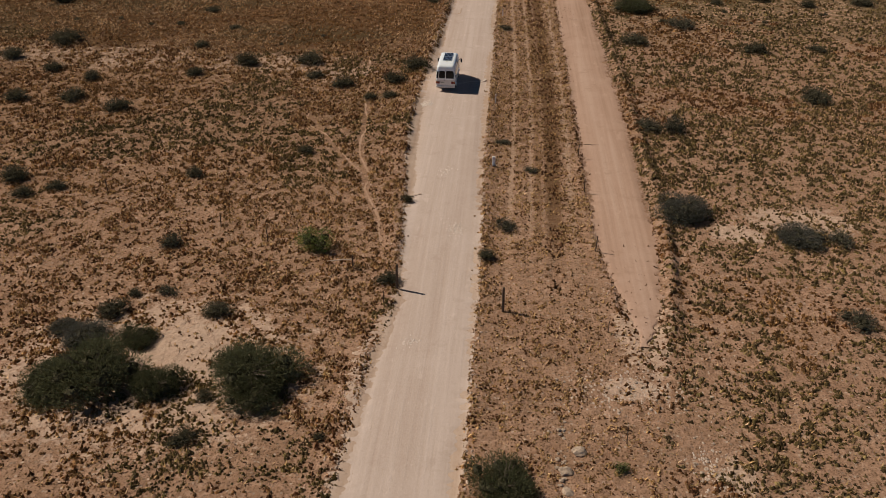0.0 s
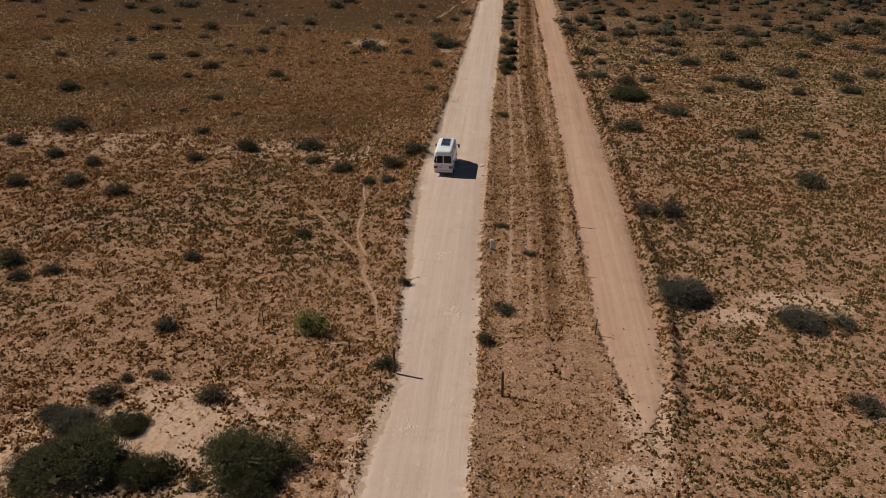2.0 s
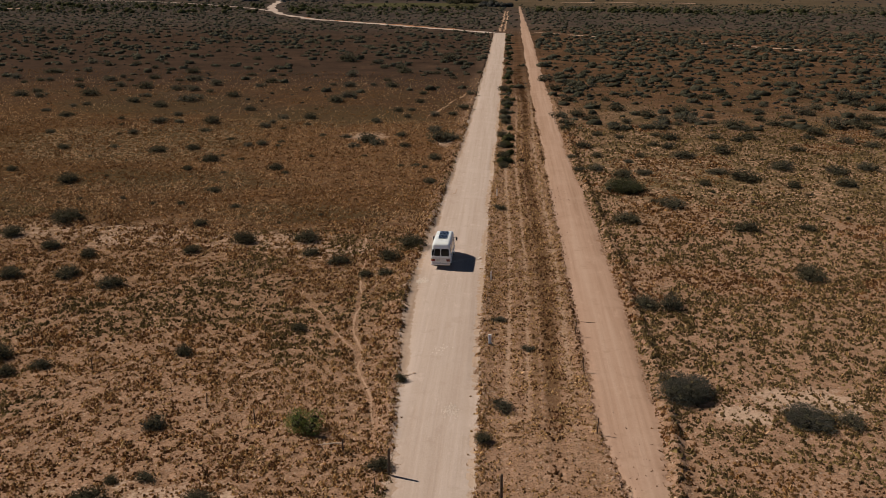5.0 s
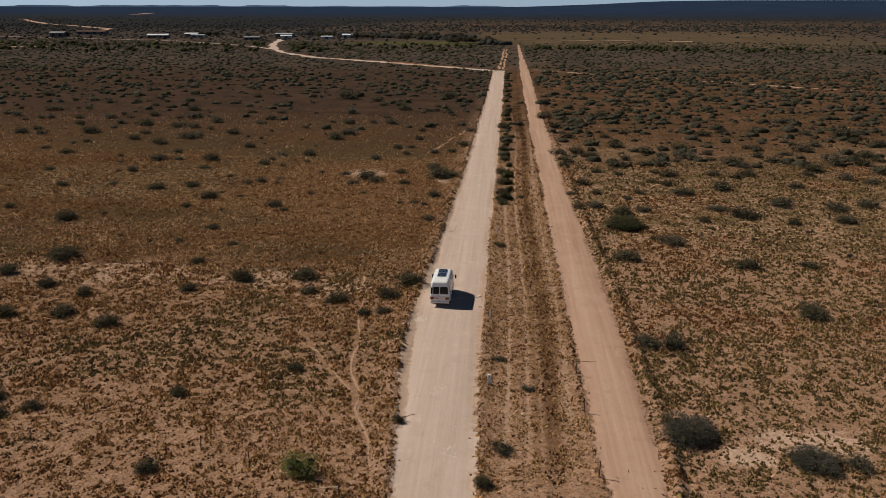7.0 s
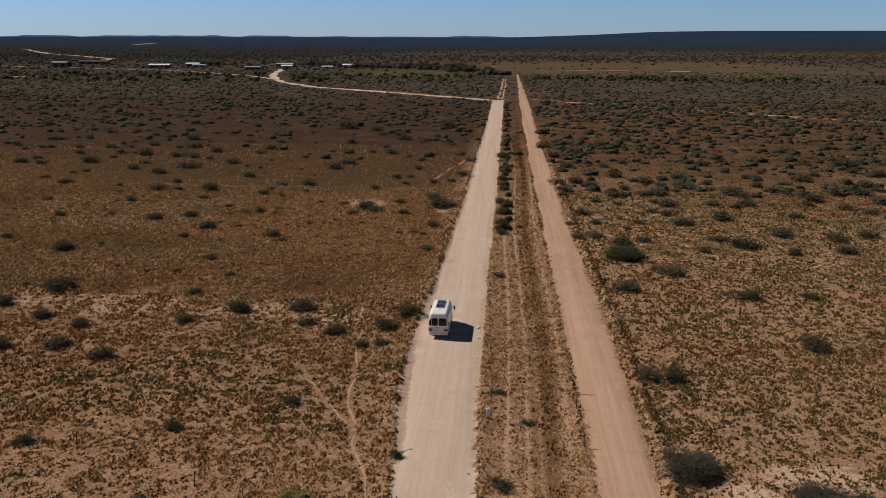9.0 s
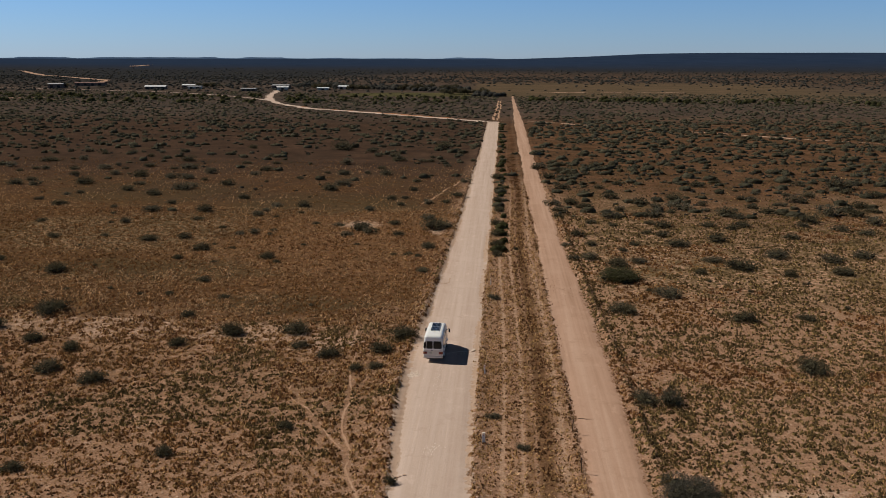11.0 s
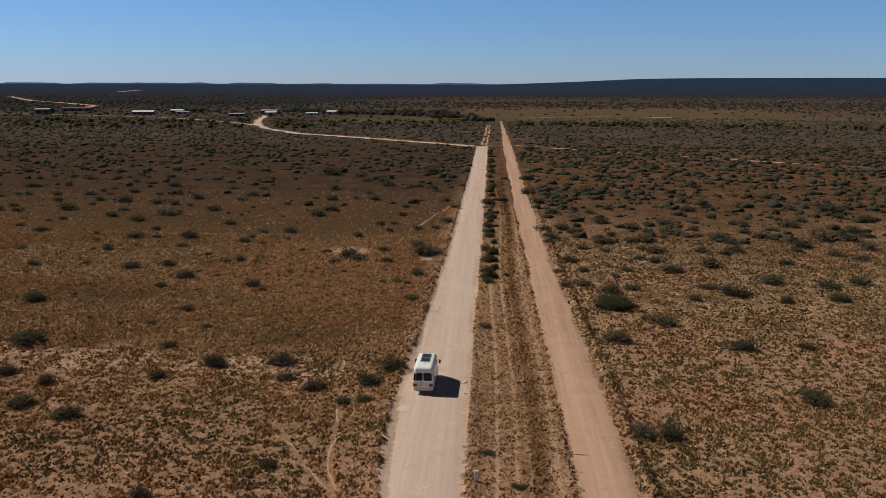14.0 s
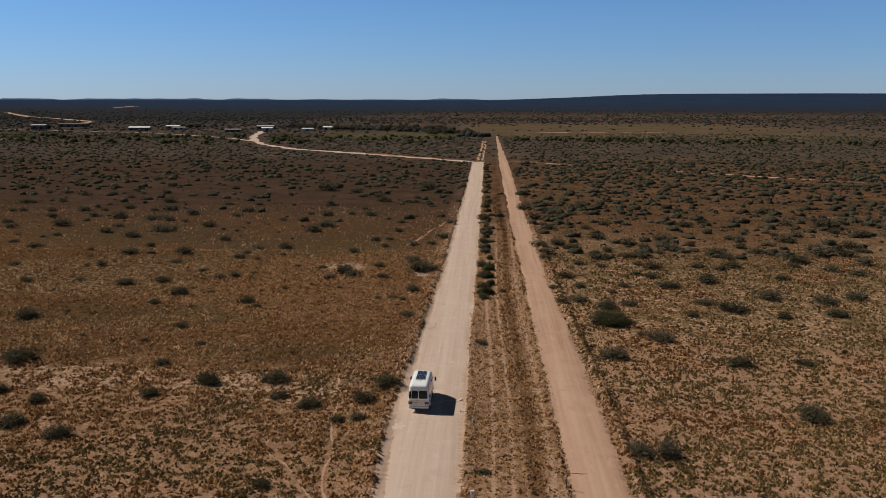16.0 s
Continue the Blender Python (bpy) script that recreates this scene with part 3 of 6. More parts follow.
# ---- ground ----
xs_mid = axis_points(-60, 60, -8, 17, 0.28, 1.05)
xs = np.concatenate([axis_points(-4200, -60, -60.5, -60, 0.9, 1.16)[:-1], xs_mid, axis_points(60, 4200, 60, 60.5, 0.9, 1.16)[1:]])
xs = np.unique(np.round(xs, 3))
ys = axis_points(-500, 4700, -32, 60, 0.5, 1.07)
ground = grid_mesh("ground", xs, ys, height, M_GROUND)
tagged(ground, "red-brown sandy plain with dry litter and low banks beside the roads", "ground", kind="structure")


def ribbon(name, ys, left, right, mat, lift=0.045, ragged=0.3, cols=14, seed=11, crown_h=0.05):
    """A strip of road with frayed edges, laid on the ground."""
    def fray(k):
        return ragged * (0.45 * (vnoise(ys / 1.3, 0 * ys, k) - 0.5) + 1.3 * (vnoise(ys / 7.5, 0 * ys, k + 1) - 0.5) + 0.9 * (vnoise(ys / 0.22, 0 * ys, k + 2) - 0.5))

    l, r = left + fray(seed), right + fray(seed + 3)
    u = np.linspace(0, 1, cols)[None]
    gx = l[:, None] * (1 - u) + r[:, None] * u
    gy = np.repeat(ys[:, None], cols, 1)
    crown = crown_h * (1 - (2 * u - 1) ** 2) - (lift + 0.012) * (np.abs(2 * u - 1) > 0.999)
    z = height(gx, gy) + lift + crown + 0.018 * (vnoise(gx / 0.5, gy / 4, 20) - 0.5)
    v = np.stack([gx, gy, z], -1).reshape(-1, 3)
    i = np.arange(cols - 1)[None] + cols * np.arange(len(ys) - 1)[:, None]
    f = np.stack([i, i + 1, i + cols + 1, i + cols], -1).reshape(-1, 4)
    return arrays(name, v, f, mat, True)


ry = np.concatenate([np.arange(-60, 90, 0.15), np.arange(90, 338, 1.0)])
road = ribbon("road", ry, road_l(ry), road_r(ry), M_ROAD, seed=11, ragged=0.42)
tagged(road, "straight pale graded gravel road with faint wheel streaks", "road", kind="structure")
ty = np.concatenate([np.arange(-12.8, 90, 0.16), np.arange(90, 590, 1.2)])
shoulder = ribbon("road_shoulder", ry, road_l(ry) - 0.5 - 0.6 * sstep(-ry, 4, 12) - 0.55 * sstep(ry, 5, 16) * sstep(-ry, -70, -45), road_r(ry) + 0.35, M_SHOULDER, lift=0.028, seed=21, ragged=0.65, cols=12, crown_h=0.0)
tagged(shoulder, "crumbling sandy shoulder along the gravel road", "shoulder", kind="structure")
side_track = ribbon("side_track", ty, track_l(ty), track_r(ty), M_TRACK, seed=31, ragged=0.5, cols=16)
tagged(side_track, "orange sandy track running beside the gravel road", "track", kind="structure")


def path(name, pts, width, mat, label, lift=0.03, ragged=0.4, seed=50, step=0.5, cols=5, wander=None):
    """A winding strip through points, with frayed edges."""
    pts = np.array(pts, float)
    s = np.r_[0, np.cumsum(np.hypot(*np.diff(pts, axis=0).T))]
    t = np.arange(0, s[-1], step)
    x, y = np.interp(t, s, pts[:, 0]), np.interp(t, s, pts[:, 1])
    k = max(3, int(len(t) * 0.04)) | 1
    ker = np.ones(k) / k
    x, y = (np.convolve(np.pad(a, k // 2, "edge"), ker, "valid") for a in (x, y))
    sway = max(1.1, width * 0.5) if wander is None else wander
    x, y = x + sway * (vnoise(t / 3.5, 0 * t, seed + 7) - 0.5), y + sway * (vnoise(t / 3.5, 0 * t, seed + 8) - 0.5)
    dx, dy = np.gradient(x), np.gradient(y)
    ln = np.hypot(dx, dy)
    nx, ny = -dy / ln, dx / ln
    w = width * np.maximum(0.02, 0.5 + ragged * (vnoise(t / (width * 2), 0 * t, seed) - 0.5))
    u = np.linspace(-1, 1, cols)[None]
    gx, gy = x[:, None] + nx[:, None] * w[:, None] * u, y[:, None] + ny[:, None] * w[:, None] * u
    z = height(gx, gy) + lift
    i = np.arange(cols - 1)[None] + cols * np.arange(len(t) - 1)[:, None]
    f = np.stack([i, i + 1, i + cols + 1, i + cols], -1).reshape(-1, 4)
    ob = arrays(name, np.stack([gx, gy, z], -1).reshape(-1, 3), f, mat, True)
    return tagged(ob, label, "track", kind="structure")


path("cross_road", [(1.0, 329), (-3, 335), (-10, 343), (-30, 360), (-52, 381), (-75, 401), (-102, 424), (-113, 442), (-129, 467), (-141, 495), (-151, 525), (-161, 564), (-170, 604), (-176, 641), (-184, 668)], 4.4, M_ROAD, "pale gravel road bending away to the homestead", 0.12, seed=60, step=2.0)
path("homestead_track", [(-143, 500), (-158, 524), (-180, 553), (-215, 588), (-257, 624), (-299, 641), (-364, 669), (-400, 684), (-450, 700)], 2.4, M_ROAD, "pale dirt track along the homestead sheds", 0.16, seed=70, step=3.0)
path("far_track", [(0, 341), (16, 343), (32, 327), (62, 301), (84, 286), (110, 264), (134, 248)], 1.7, M_TRACK, "narrow sandy track through the saltbush", 0.06, ragged=1.7, seed=80, step=0.8)
path("hill_road", [(-428, 870), (-436, 900), (-452, 935), (-500, 990), (-549, 1053), (-640, 1150), (-760, 1330), (-870, 1500)], 9.0, M_TRACK, "sandy road on the far plain", 0.3, seed=90, step=6.0)
path("far_sand", [(-335, 518), (-318, 519), (-302, 525)], 7.0, M_TRACK, "pale sandy clearing by the homestead", 0.2, seed=92, step=4.0)
path("red_verge", [(-8, 348), (-30, 364), (-52, 385), (-75, 405), (-102, 428), (-112, 444)], 3.2, M_RED, "red sandy verge beside the cross road", 0.08, ragged=1.2, seed=61, step=2.0)
path("far_gravel", [(-918, 2083), (-964, 2335)], 22.0, M_TRACK, "pale road far out on the plain", 0.6, seed=62, step=20.0)
path("pasture_track", [(30, 640), (60, 655), (105, 662), (150, 650)], 5.0, M_TRACK, "pale worn track across the pasture", 0.25, ragged=1.4, seed=63, step=4.0)
for rill in ([(-3.0, 60.3), (-3.0, 57.8), (-3.4, 57.2), (-4.3, 57.5)], [(-3.9, 5.0), (-3.3, 5.3), (-2.8, 5.6)]):
    path("rill", rill, 0.14, M_SHOULDER, "shallow washed rill on the gravel road", 0.112, 0.8, seed=96, step=0.12, cols=3, wander=0.15)
path("crack", [(-3.5, 30.7), (-2.6, 31.0), (-1.6, 30.5), (-0.5, 31.5), (0.8, 31.5), (1.2, 32.2)], 0.13, M_GRIT, "pale ragged crack across the gravel road", 0.118, 1.2, seed=98, step=0.12, cols=3, wander=0.3)
path("old_track", [(-0.4, 345), (0.2, 380), (0.8, 430), (1.6, 520)], 0.9, M_PATH, "faint grassy wheel track beyond the crossing", 0.06, seed=93, step=1.0, cols=3)
path("old_track", [(1.6, 345), (2.2, 380), (2.7, 430), (3.2, 520)], 0.8, M_PATH, "faint grassy wheel track beside another", 0.06, seed=94, step=1.0, cols=3)
path("animal_track", [(-12, 40), (-10, 25.2), (-8.9, 14.3), (-7.9, 9.2), (-7.1, 5.7), (-5.6, 1.5), (-4.4, -2.5)], 0.14, M_PATH, "narrow trodden animal track in dry grass", 0.02, 0.8, seed=95, step=0.25, cols=3)
path("animal_track", [(-16.5, 26), (-14.7, 21.1), (-12.6, 16.6), (-10.4, 12.4), (-7.9, 9.2)], 0.12, M_PATH, "narrow trodden animal track joining another", 0.02, 0.8, seed=97, step=0.25, cols=3)
path("animal_track", [(-5, 152), (-6.5, 146), (-11, 122), (-12.5, 112)], 0.3, M_PATH, "thin curved wheel track in the dry paddock", 0.02, 1.2, seed=99, step=0.5, cols=3)

# ---- low cover: grass tussocks ----
rng = np.random.default_rng(7)


def tufts(name, x, y, size, mat, label, blades=6, squat=1.25):
    """Tussocks at many places, as one mesh: low uneven clumps with loose leaning stalks."""
    n = len(x)
    s = size[:, None]
    cx, cy, z0 = x[:, None], y[:, None], height(x, y)[:, None] - 0.03
    sides, spikes = (5, 2) if blades > 5 else (4, 2)
    a = rng.uniform(0, 2 * np.pi, (n, 1)) + np.linspace(0, 2 * np.pi, spikes, endpoint=False)[None] + rng.uniform(-0.5, 0.5, (n, spikes))
    lean, tall = rng.uniform(0.2, 0.95, (n, spikes)), rng.uniform(0.8, 1.4, (n, spikes))
    ca, sa, half, foot = np.cos(a), np.sin(a), 0.28 * s, 0.25 * s
    b0 = np.stack([cx + ca * foot - sa * half, cy + sa * foot + ca * half, z0 + 0.12 * s + 0 * a], -1)
    b1 = np.stack([cx + ca * foot + sa * half, cy + sa * foot - ca * half, z0 + 0.12 * s + 0 * a], -1)
    tip = np.stack([cx + ca * lean * s, cy + sa * lean * s, z0 + squat * s * tall * (1.15 - 0.5 * lean)], -1)
    v1 = np.stack([b0, b1, tip], 2).reshape(-1, 3)
    f1 = np.arange(len(v1)).reshape(-1, 3)
    # the clump itself: an uneven dome of matted stalks
    a = rng.uniform(0, 2 * np.pi, (n, 1)) + np.linspace(0, 2 * np.pi, sides, endpoint=False)[None] + rng.uniform(-0.3, 0.3, (n, sides))
    high = squat * s * rng.uniform(0.5, 0.95, (n, 1))
    r = 0.95 * s * rng.uniform(0.55, 1.4, (n, sides))
    ring = np.stack([cx + np.cos(a) * r, cy + np.sin(a) * r, z0 + 0 * r], -1)
    top = np.stack([x + 0.2 * size * rng.uniform(-1, 1, n), y + 0.2 * size * rng.uniform(-1, 1, n), z0[:, 0] + high[:, 0]], -1)[:, None]
    v2 = np.concatenate([ring, top], 1).reshape(-1, 3)
    k = np.arange(sides)
    tris = np.stack([k, (k + 1) % sides, np.full(sides, sides)], -1)
    f2 = (tris[None] + (sides + 1) * np.arange(n)[:, None, None]).reshape(-1, 3) + len(v1)
    ob = arrays(name, np.concatenate([v1, v2]), np.concatenate([f1, f2]), mat)
    return tagged(ob, label, "grass", kind="stuff")


def scatter(y0, y1, per_m2, seed, slack=6.0):
    """Even random places on the plain within the wedge that lies ahead."""
    g = np.random.default_rng(seed)
    half = 0.60 * (y1 + 55) + slack
    n = int(per_m2 * (y1 - y0) * 2 * half)
    x, y = g.uniform(-half, half, n), g.uniform(y0, y1, n)
    keep = np.abs(x - 2 + 0.05 * (y + 50)) < 0.60 * (y + 55) + slack
    return x[keep], y[keep], g


def clear_of_roads(x, y, margin=0.1):
    ok = ((x < road_l(y) - margin) | (x > road_r(y) + margin) | (y > 345))
    return ok & ((x < track_l(y) - margin) | (x > track_r(y) + margin) | (y < -11) | (y > 590))


TRODDEN = [[(-10, 25.2), (-8.9, 14.3), (-7.1, 5.7), (-4.4, -2.5)], [(-14.7, 21.1), (-10.4, 12.4), (-7.9, 9.2)]]


def bare(x, y):
    """Where the soil shows: sandy hollows, ruts and trodden lines."""
    b = vnoise(x / 4.5, y / 6.5, 41) * 0.6 + vnoise(x / 1.6, y / 2.0, 42) * 0.4
    b += 0.3 * np.exp(-(((x + 16) / 7) ** 2 + ((y + 17) / 6) ** 2)) + 0.12 * np.exp(-(((x - 12.5) / 3) ** 2 + ((y + 20) / 5) ** 2))
    b += 0.16 * np.exp(-(((x - 24) / 5) ** 2 + ((y - 4) / 3.5) ** 2)) + 0.14 * np.exp(-(((x - 11.0) / 2.2) ** 2 + ((y + 13) / 6) ** 2))
    b += 0.3 * np.exp(-(((y - 37) / 3.5) ** 2)) * (x < -10) * vnoise(x / 5, y / 3, 46) + 0.35 * np.exp(-(((x + 21) / 5) ** 2 + ((y - 95) / 5) ** 2))
    for at in (3.7, 5.2, 6.3):
        b += (0.08 + 0.22 * sstep(y, -6, 12)) * np.exp(-(((x - at - 0.3 * np.sin(y / 17)) / 0.25) ** 2))
    return b


def sow(y0, y1, per_m2, seed, size, margin=0.1, cut=0.74):
    x, y, g = scatter(y0, y1, per_m2, seed)
    keep = clear_of_roads(x, y, margin) & (bare(x, y) < cut + g.uniform(-0.18, 0.18, len(x)))
    for line in TRODDEN:
        p = np.array(line)
        along = (y > p[:, 1].min()) & (y < p[:, 1].max())
        keep &= ~(along & (np.abs(x - np.interp(y, p[::-1, 1], p[::-1, 0])) < 0.26))
    # tussocks crowd together in clumps, with open soil between
    crowd = 0.72 * vnoise(x / 0.36, y / 0.42, 51) + 0.28 * vnoise(x / 1.7, y / 1.4, 52)
    keep &= g.uniform(0, 1, len(x)) < 0.12 + 1.1 * sstep(crowd, 0.33, 0.62)
    x, y, crowd = x[keep], y[keep], crowd[keep]
    return x, y, g.uniform(*size, len(x)) * (0.62 + 0.85 * crowd)


def split_grass(x, y, s, near):
    # larger, sparser tussocks on the stony ground in the east; thin bright straw over the dark western mat
    g = np.random.default_rng(near * 31 + len(x))
    left, mid = x < road_l(y), (x > road_r(y)) & (x < track_l(y))
    s = s * np.where(mid, 0.7, np.where(left, 0.92 + 0.06 * sstep(y, 0, 12), 1.04 - 0.08 * sstep(y, 0, 30)))
    keep = g.uniform(0, 1, len(x)) < np.where(left | mid, 1.0, 0.68 + 0.26 * sstep(y, -4, 16))
    x, y, s, left, mid = x[keep], y[keep], s[keep], left[keep], mid[keep]
    paddock = left & (x < road_l(y) - 1) & (y > 38 + 26 * (vnoise(x / 12, y / 9, 48) - 0.5))
    if paddock.any():
        tufts("grass", x[paddock], y[paddock], 0.8 * s[paddock], M_GOLD, "thin bright straw grass over dark litter", near)
    tone = vnoise(x / 11, y / 9, 44) + 0.35 * (vnoise(x / 2, y / 2, 45) - 0.5) + 0.45 * np.exp(-(((x + 27) / 14) ** 2 + ((y - 14) / 6) ** 2))
    olive = (tone > np.where(left, 0.74, 0.34)) & ~mid & ~paddock
    yellow = g.uniform(0, 1, len(x)) < np.where(left, 0.6, 0.45)
    gold = g.uniform(0, 1, len(x)) < np.where(mid, 0.55, np.where(left, 0.66, 0.5))
    rest = ~olive & ~paddock
    straw = left & gold & rest & (g.uniform(0, 1, len(x)) < 0.6 - 0.3 * sstep(y, 20, 50))
    for pick, mat, label in ((rest & left & ~gold, M_DRY, "dry brown grass tussocks on red soil"), (rest & left & gold & ~straw, M_GOLD, "golden dry grass tussocks on red soil"), (straw, M_STRAW, "straw-coloured grass tussocks on red soil"),
                             (rest & ~left & ~mid & ~gold, M_DRY, "dry brown grass tussocks on orange sand"), (rest & ~left & ~mid & gold, M_GOLD, "golden dry grass tussocks on orange sand"),
                             (mid & ~gold, M_DRY, "dry brown tussocks on the strip between the roads"), (mid & gold, M_STRAW, "straw-coloured grass on the strip between the roads"),
                             (olive & ~yellow, M_GREEN, "dark olive low tussocks on sandy soil"), (olive & yellow, M_OLIVE, "yellow-green low tussocks on sandy soil")):
        if pick.any():
            tufts("grass", x[pick], y[pick], s[pick], mat, label, near)


split_grass(*sow(-28, 8, 54.0, 101, (0.055, 0.16)), 6)
split_grass(*sow(8, 38, 36.0, 102, (0.08, 0.19), cut=0.82), 5)
split_grass(*sow(38, 60, 16.0, 105, (0.11, 0.23), cut=0.8), 3)
split_grass(*sow(60, 110, 6.5, 103, (0.13, 0.27), cut=0.8), 3)
split_grass(*sow(110, 190, 0.9, 104, (0.12, 0.26), cut=0.7), 2)

# pale standing straw that catches the sun over the darker mats


def stalks(x, y, size, mat, label, seed):
    """Loose bunches of upright straw, two thin blades each, as one mesh."""
    g = np.random.default_rng(seed)
    n = len(x)
    a = g.uniform(0, 2 * np.pi, (n, 1)) + np.array([[0.0, 2.2]])
    z0, s = height(x, y)[:, None] + 0.02, size[:, None]
    ca, sa, half, reach = np.cos(a), np.sin(a), 0.2 * s * g.uniform(0.7, 1.3, (n, 2)), s * g.uniform(0.5, 1.1, (n, 2))
    b0 = np.stack([x[:, None] - sa * half, y[:, None] + ca * half, z0 + 0 * a], -1)
    b1 = np.stack([x[:, None] + sa * half, y[:, None] - ca * half, z0 + 0 * a], -1)
    tip = np.stack([x[:, None] + ca * reach, y[:, None] + sa * reach, z0 + s * g.uniform(0.45, 0.9, (n, 2))], -1)
    v = np.stack([b0, b1, tip], 2).reshape(-1, 3)
    return tagged(arrays("straw", v, np.arange(len(v)).reshape(-1, 3), mat), label, "grass", kind="stuff")


for y0, y1, per, k, size in ((-28, 4, 16.0, 112, (0.11, 0.22)), (4, 38, 16.0, 106, (0.13, 0.25)), (38, 62, 17.0, 107, (0.16, 0.3)), (62, 112, 8.0, 108, (0.17, 0.3)), (112, 175, 0.8, 109, (0.24, 0.42))):
    px, py, ps = sow(y0, y1, per, k, size, cut=0.85)
    west = px < road_l(py) - 0.8
    thick = 0.25 + 0.75 * sstep(vnoise(px / 9, py / 11, 110) + 0.3 * vnoise(px / 2.5, py / 2.5, 111), 0.35, 0.85)
    chance = np.where(west, np.where(py < 36, 0.95, 1.0), np.where(px < 9.5, 0.8, np.where(py < 38, 0.45, 0.12))) * thick
    away = np.random.default_rng(k + 20).uniform(0, 1, len(px)) < chance
    pale = np.random.default_rng(k + 40).uniform(0, 1, len(px)) < np.where(west, np.where(py < 36, 0.5, 1.0), 0.3)
    stalks(px[away & pale], py[away & pale], ps[away & pale], M_PALE, "pale straw stalks over darker litter", k)
    if (away & ~pale).any():
        stalks(px[away & ~pale], py[away & ~pale], ps[away & ~pale], M_STRAW, "straw-coloured stalks among low tussocks", k + 60)

# rank grass along the road's banks and the dark strip between the roads


def row(side, y0, y1, n, off, spread, size, mat, label, seed):
    """Grass along a line, gathered in uneven clumps."""
    g = np.random.default_rng(seed)
    y = g.uniform(y0, y1, n)
    y = y[vnoise(y / 1.7, 0 * y, seed) + 0.5 * vnoise(y / 7.0, 0 * y, seed + 1) > 0.62]
    x = side(y) + off + g.normal(0, spread, len(y))
    tufts("verge_grass", x, y, g.uniform(*size, len(y)), mat, label, 5, 1.2)


row(road_l, -30, -6, 160, -1.2, 0.6, (0.08, 0.2), M_DRY, "sparse dry grass on the wide shoulder", 430)
row(road_l, -6, 130, 1000, -1.45, 0.6, (0.06, 0.17), M_DRY, "ragged dry grass along the road bank", 401)
row(road_l, -2, 130, 700, -1.15, 0.45, (0.06, 0.17), M_DRY, "ragged dark grass along the road bank", 402)
for k, at in enumerate((2.5, 3.2, 4.3, 4.8, 5.7, 7.9, 8.7)):
    row(lambda y: at + 0.3 * np.sin(y / 17), -26, 150, 1000, 0.0, 0.16, (0.05, 0.12), (M_STRAW, M_DRY)[k % 2], "straw-coloured grass between the wheel ruts", 409 + 3 * k)
row(road_r, -30, 120, 1100, 0.5, 0.35, (0.08, 0.2), M_STRAW, "dry grass along the gravel road edge", 403)
row(lambda y: 6.9 + 0.3 * np.sin(y / 17), -8, 200, 3400, 0.0, 0.4, (0.08, 0.2), M_DRY, "brown dry grass row between the roads", 404)
row(lambda y: 5.9 + 0.3 * np.sin(y / 17), 20, 200, 1400, 0.0, 0.3, (0.08, 0.2), M_DRY, "thin brown grass row between the roads", 405)
row(track_r, -12, 140, 1500, 1.4, 0.5, (0.09, 0.24), M_GREEN, "dark grass behind the sandy berm", 406)
row(track_l, -12, 140, 1000, -0.15, 0.22, (0.08, 0.2), M_DRY, "dry grass along the sandy track", 407)
g_end = np.random.default_rng(408)
ey = g_end.uniform(-18, 4, 760)
ex = g_end.uniform(9.6, 13.8, 760)
thin = g_end.uniform(0, 1, 760) < sstep(-ey, -4, 14) * 0.95
tufts("grass", ex[thin], ey[thin], g_end.uniform(0.06, 0.18, thin.sum()), M_DRY, "sparse dry tussocks where the sandy track peters out", 6)
ey = g_end.uniform(-8, 60, 900)
ex = track_l(ey) + (track_r(ey) - track_l(ey)) * np.where(g_end.uniform(0, 1, 900) < 0.5, g_end.uniform(0.04, 0.96, 900), g_end.normal(0.52, 0.05, 900))
tufts("grass", ex, ey, g_end.uniform(0.025, 0.07, 900), M_DRY, "tiny dry tufts on the sandy track", 5)
ey = g_end.normal(57, 3.0, 320)
ex = g_end.normal(11.0, 0.6, 320) + 0.06 * (57 - ey)
tufts("grass", ex, ey, g_end.uniform(0.05, 0.14, 320), M_DRY, "low dry tussocks on the sandy track", 5)

# ---- shrubs ----


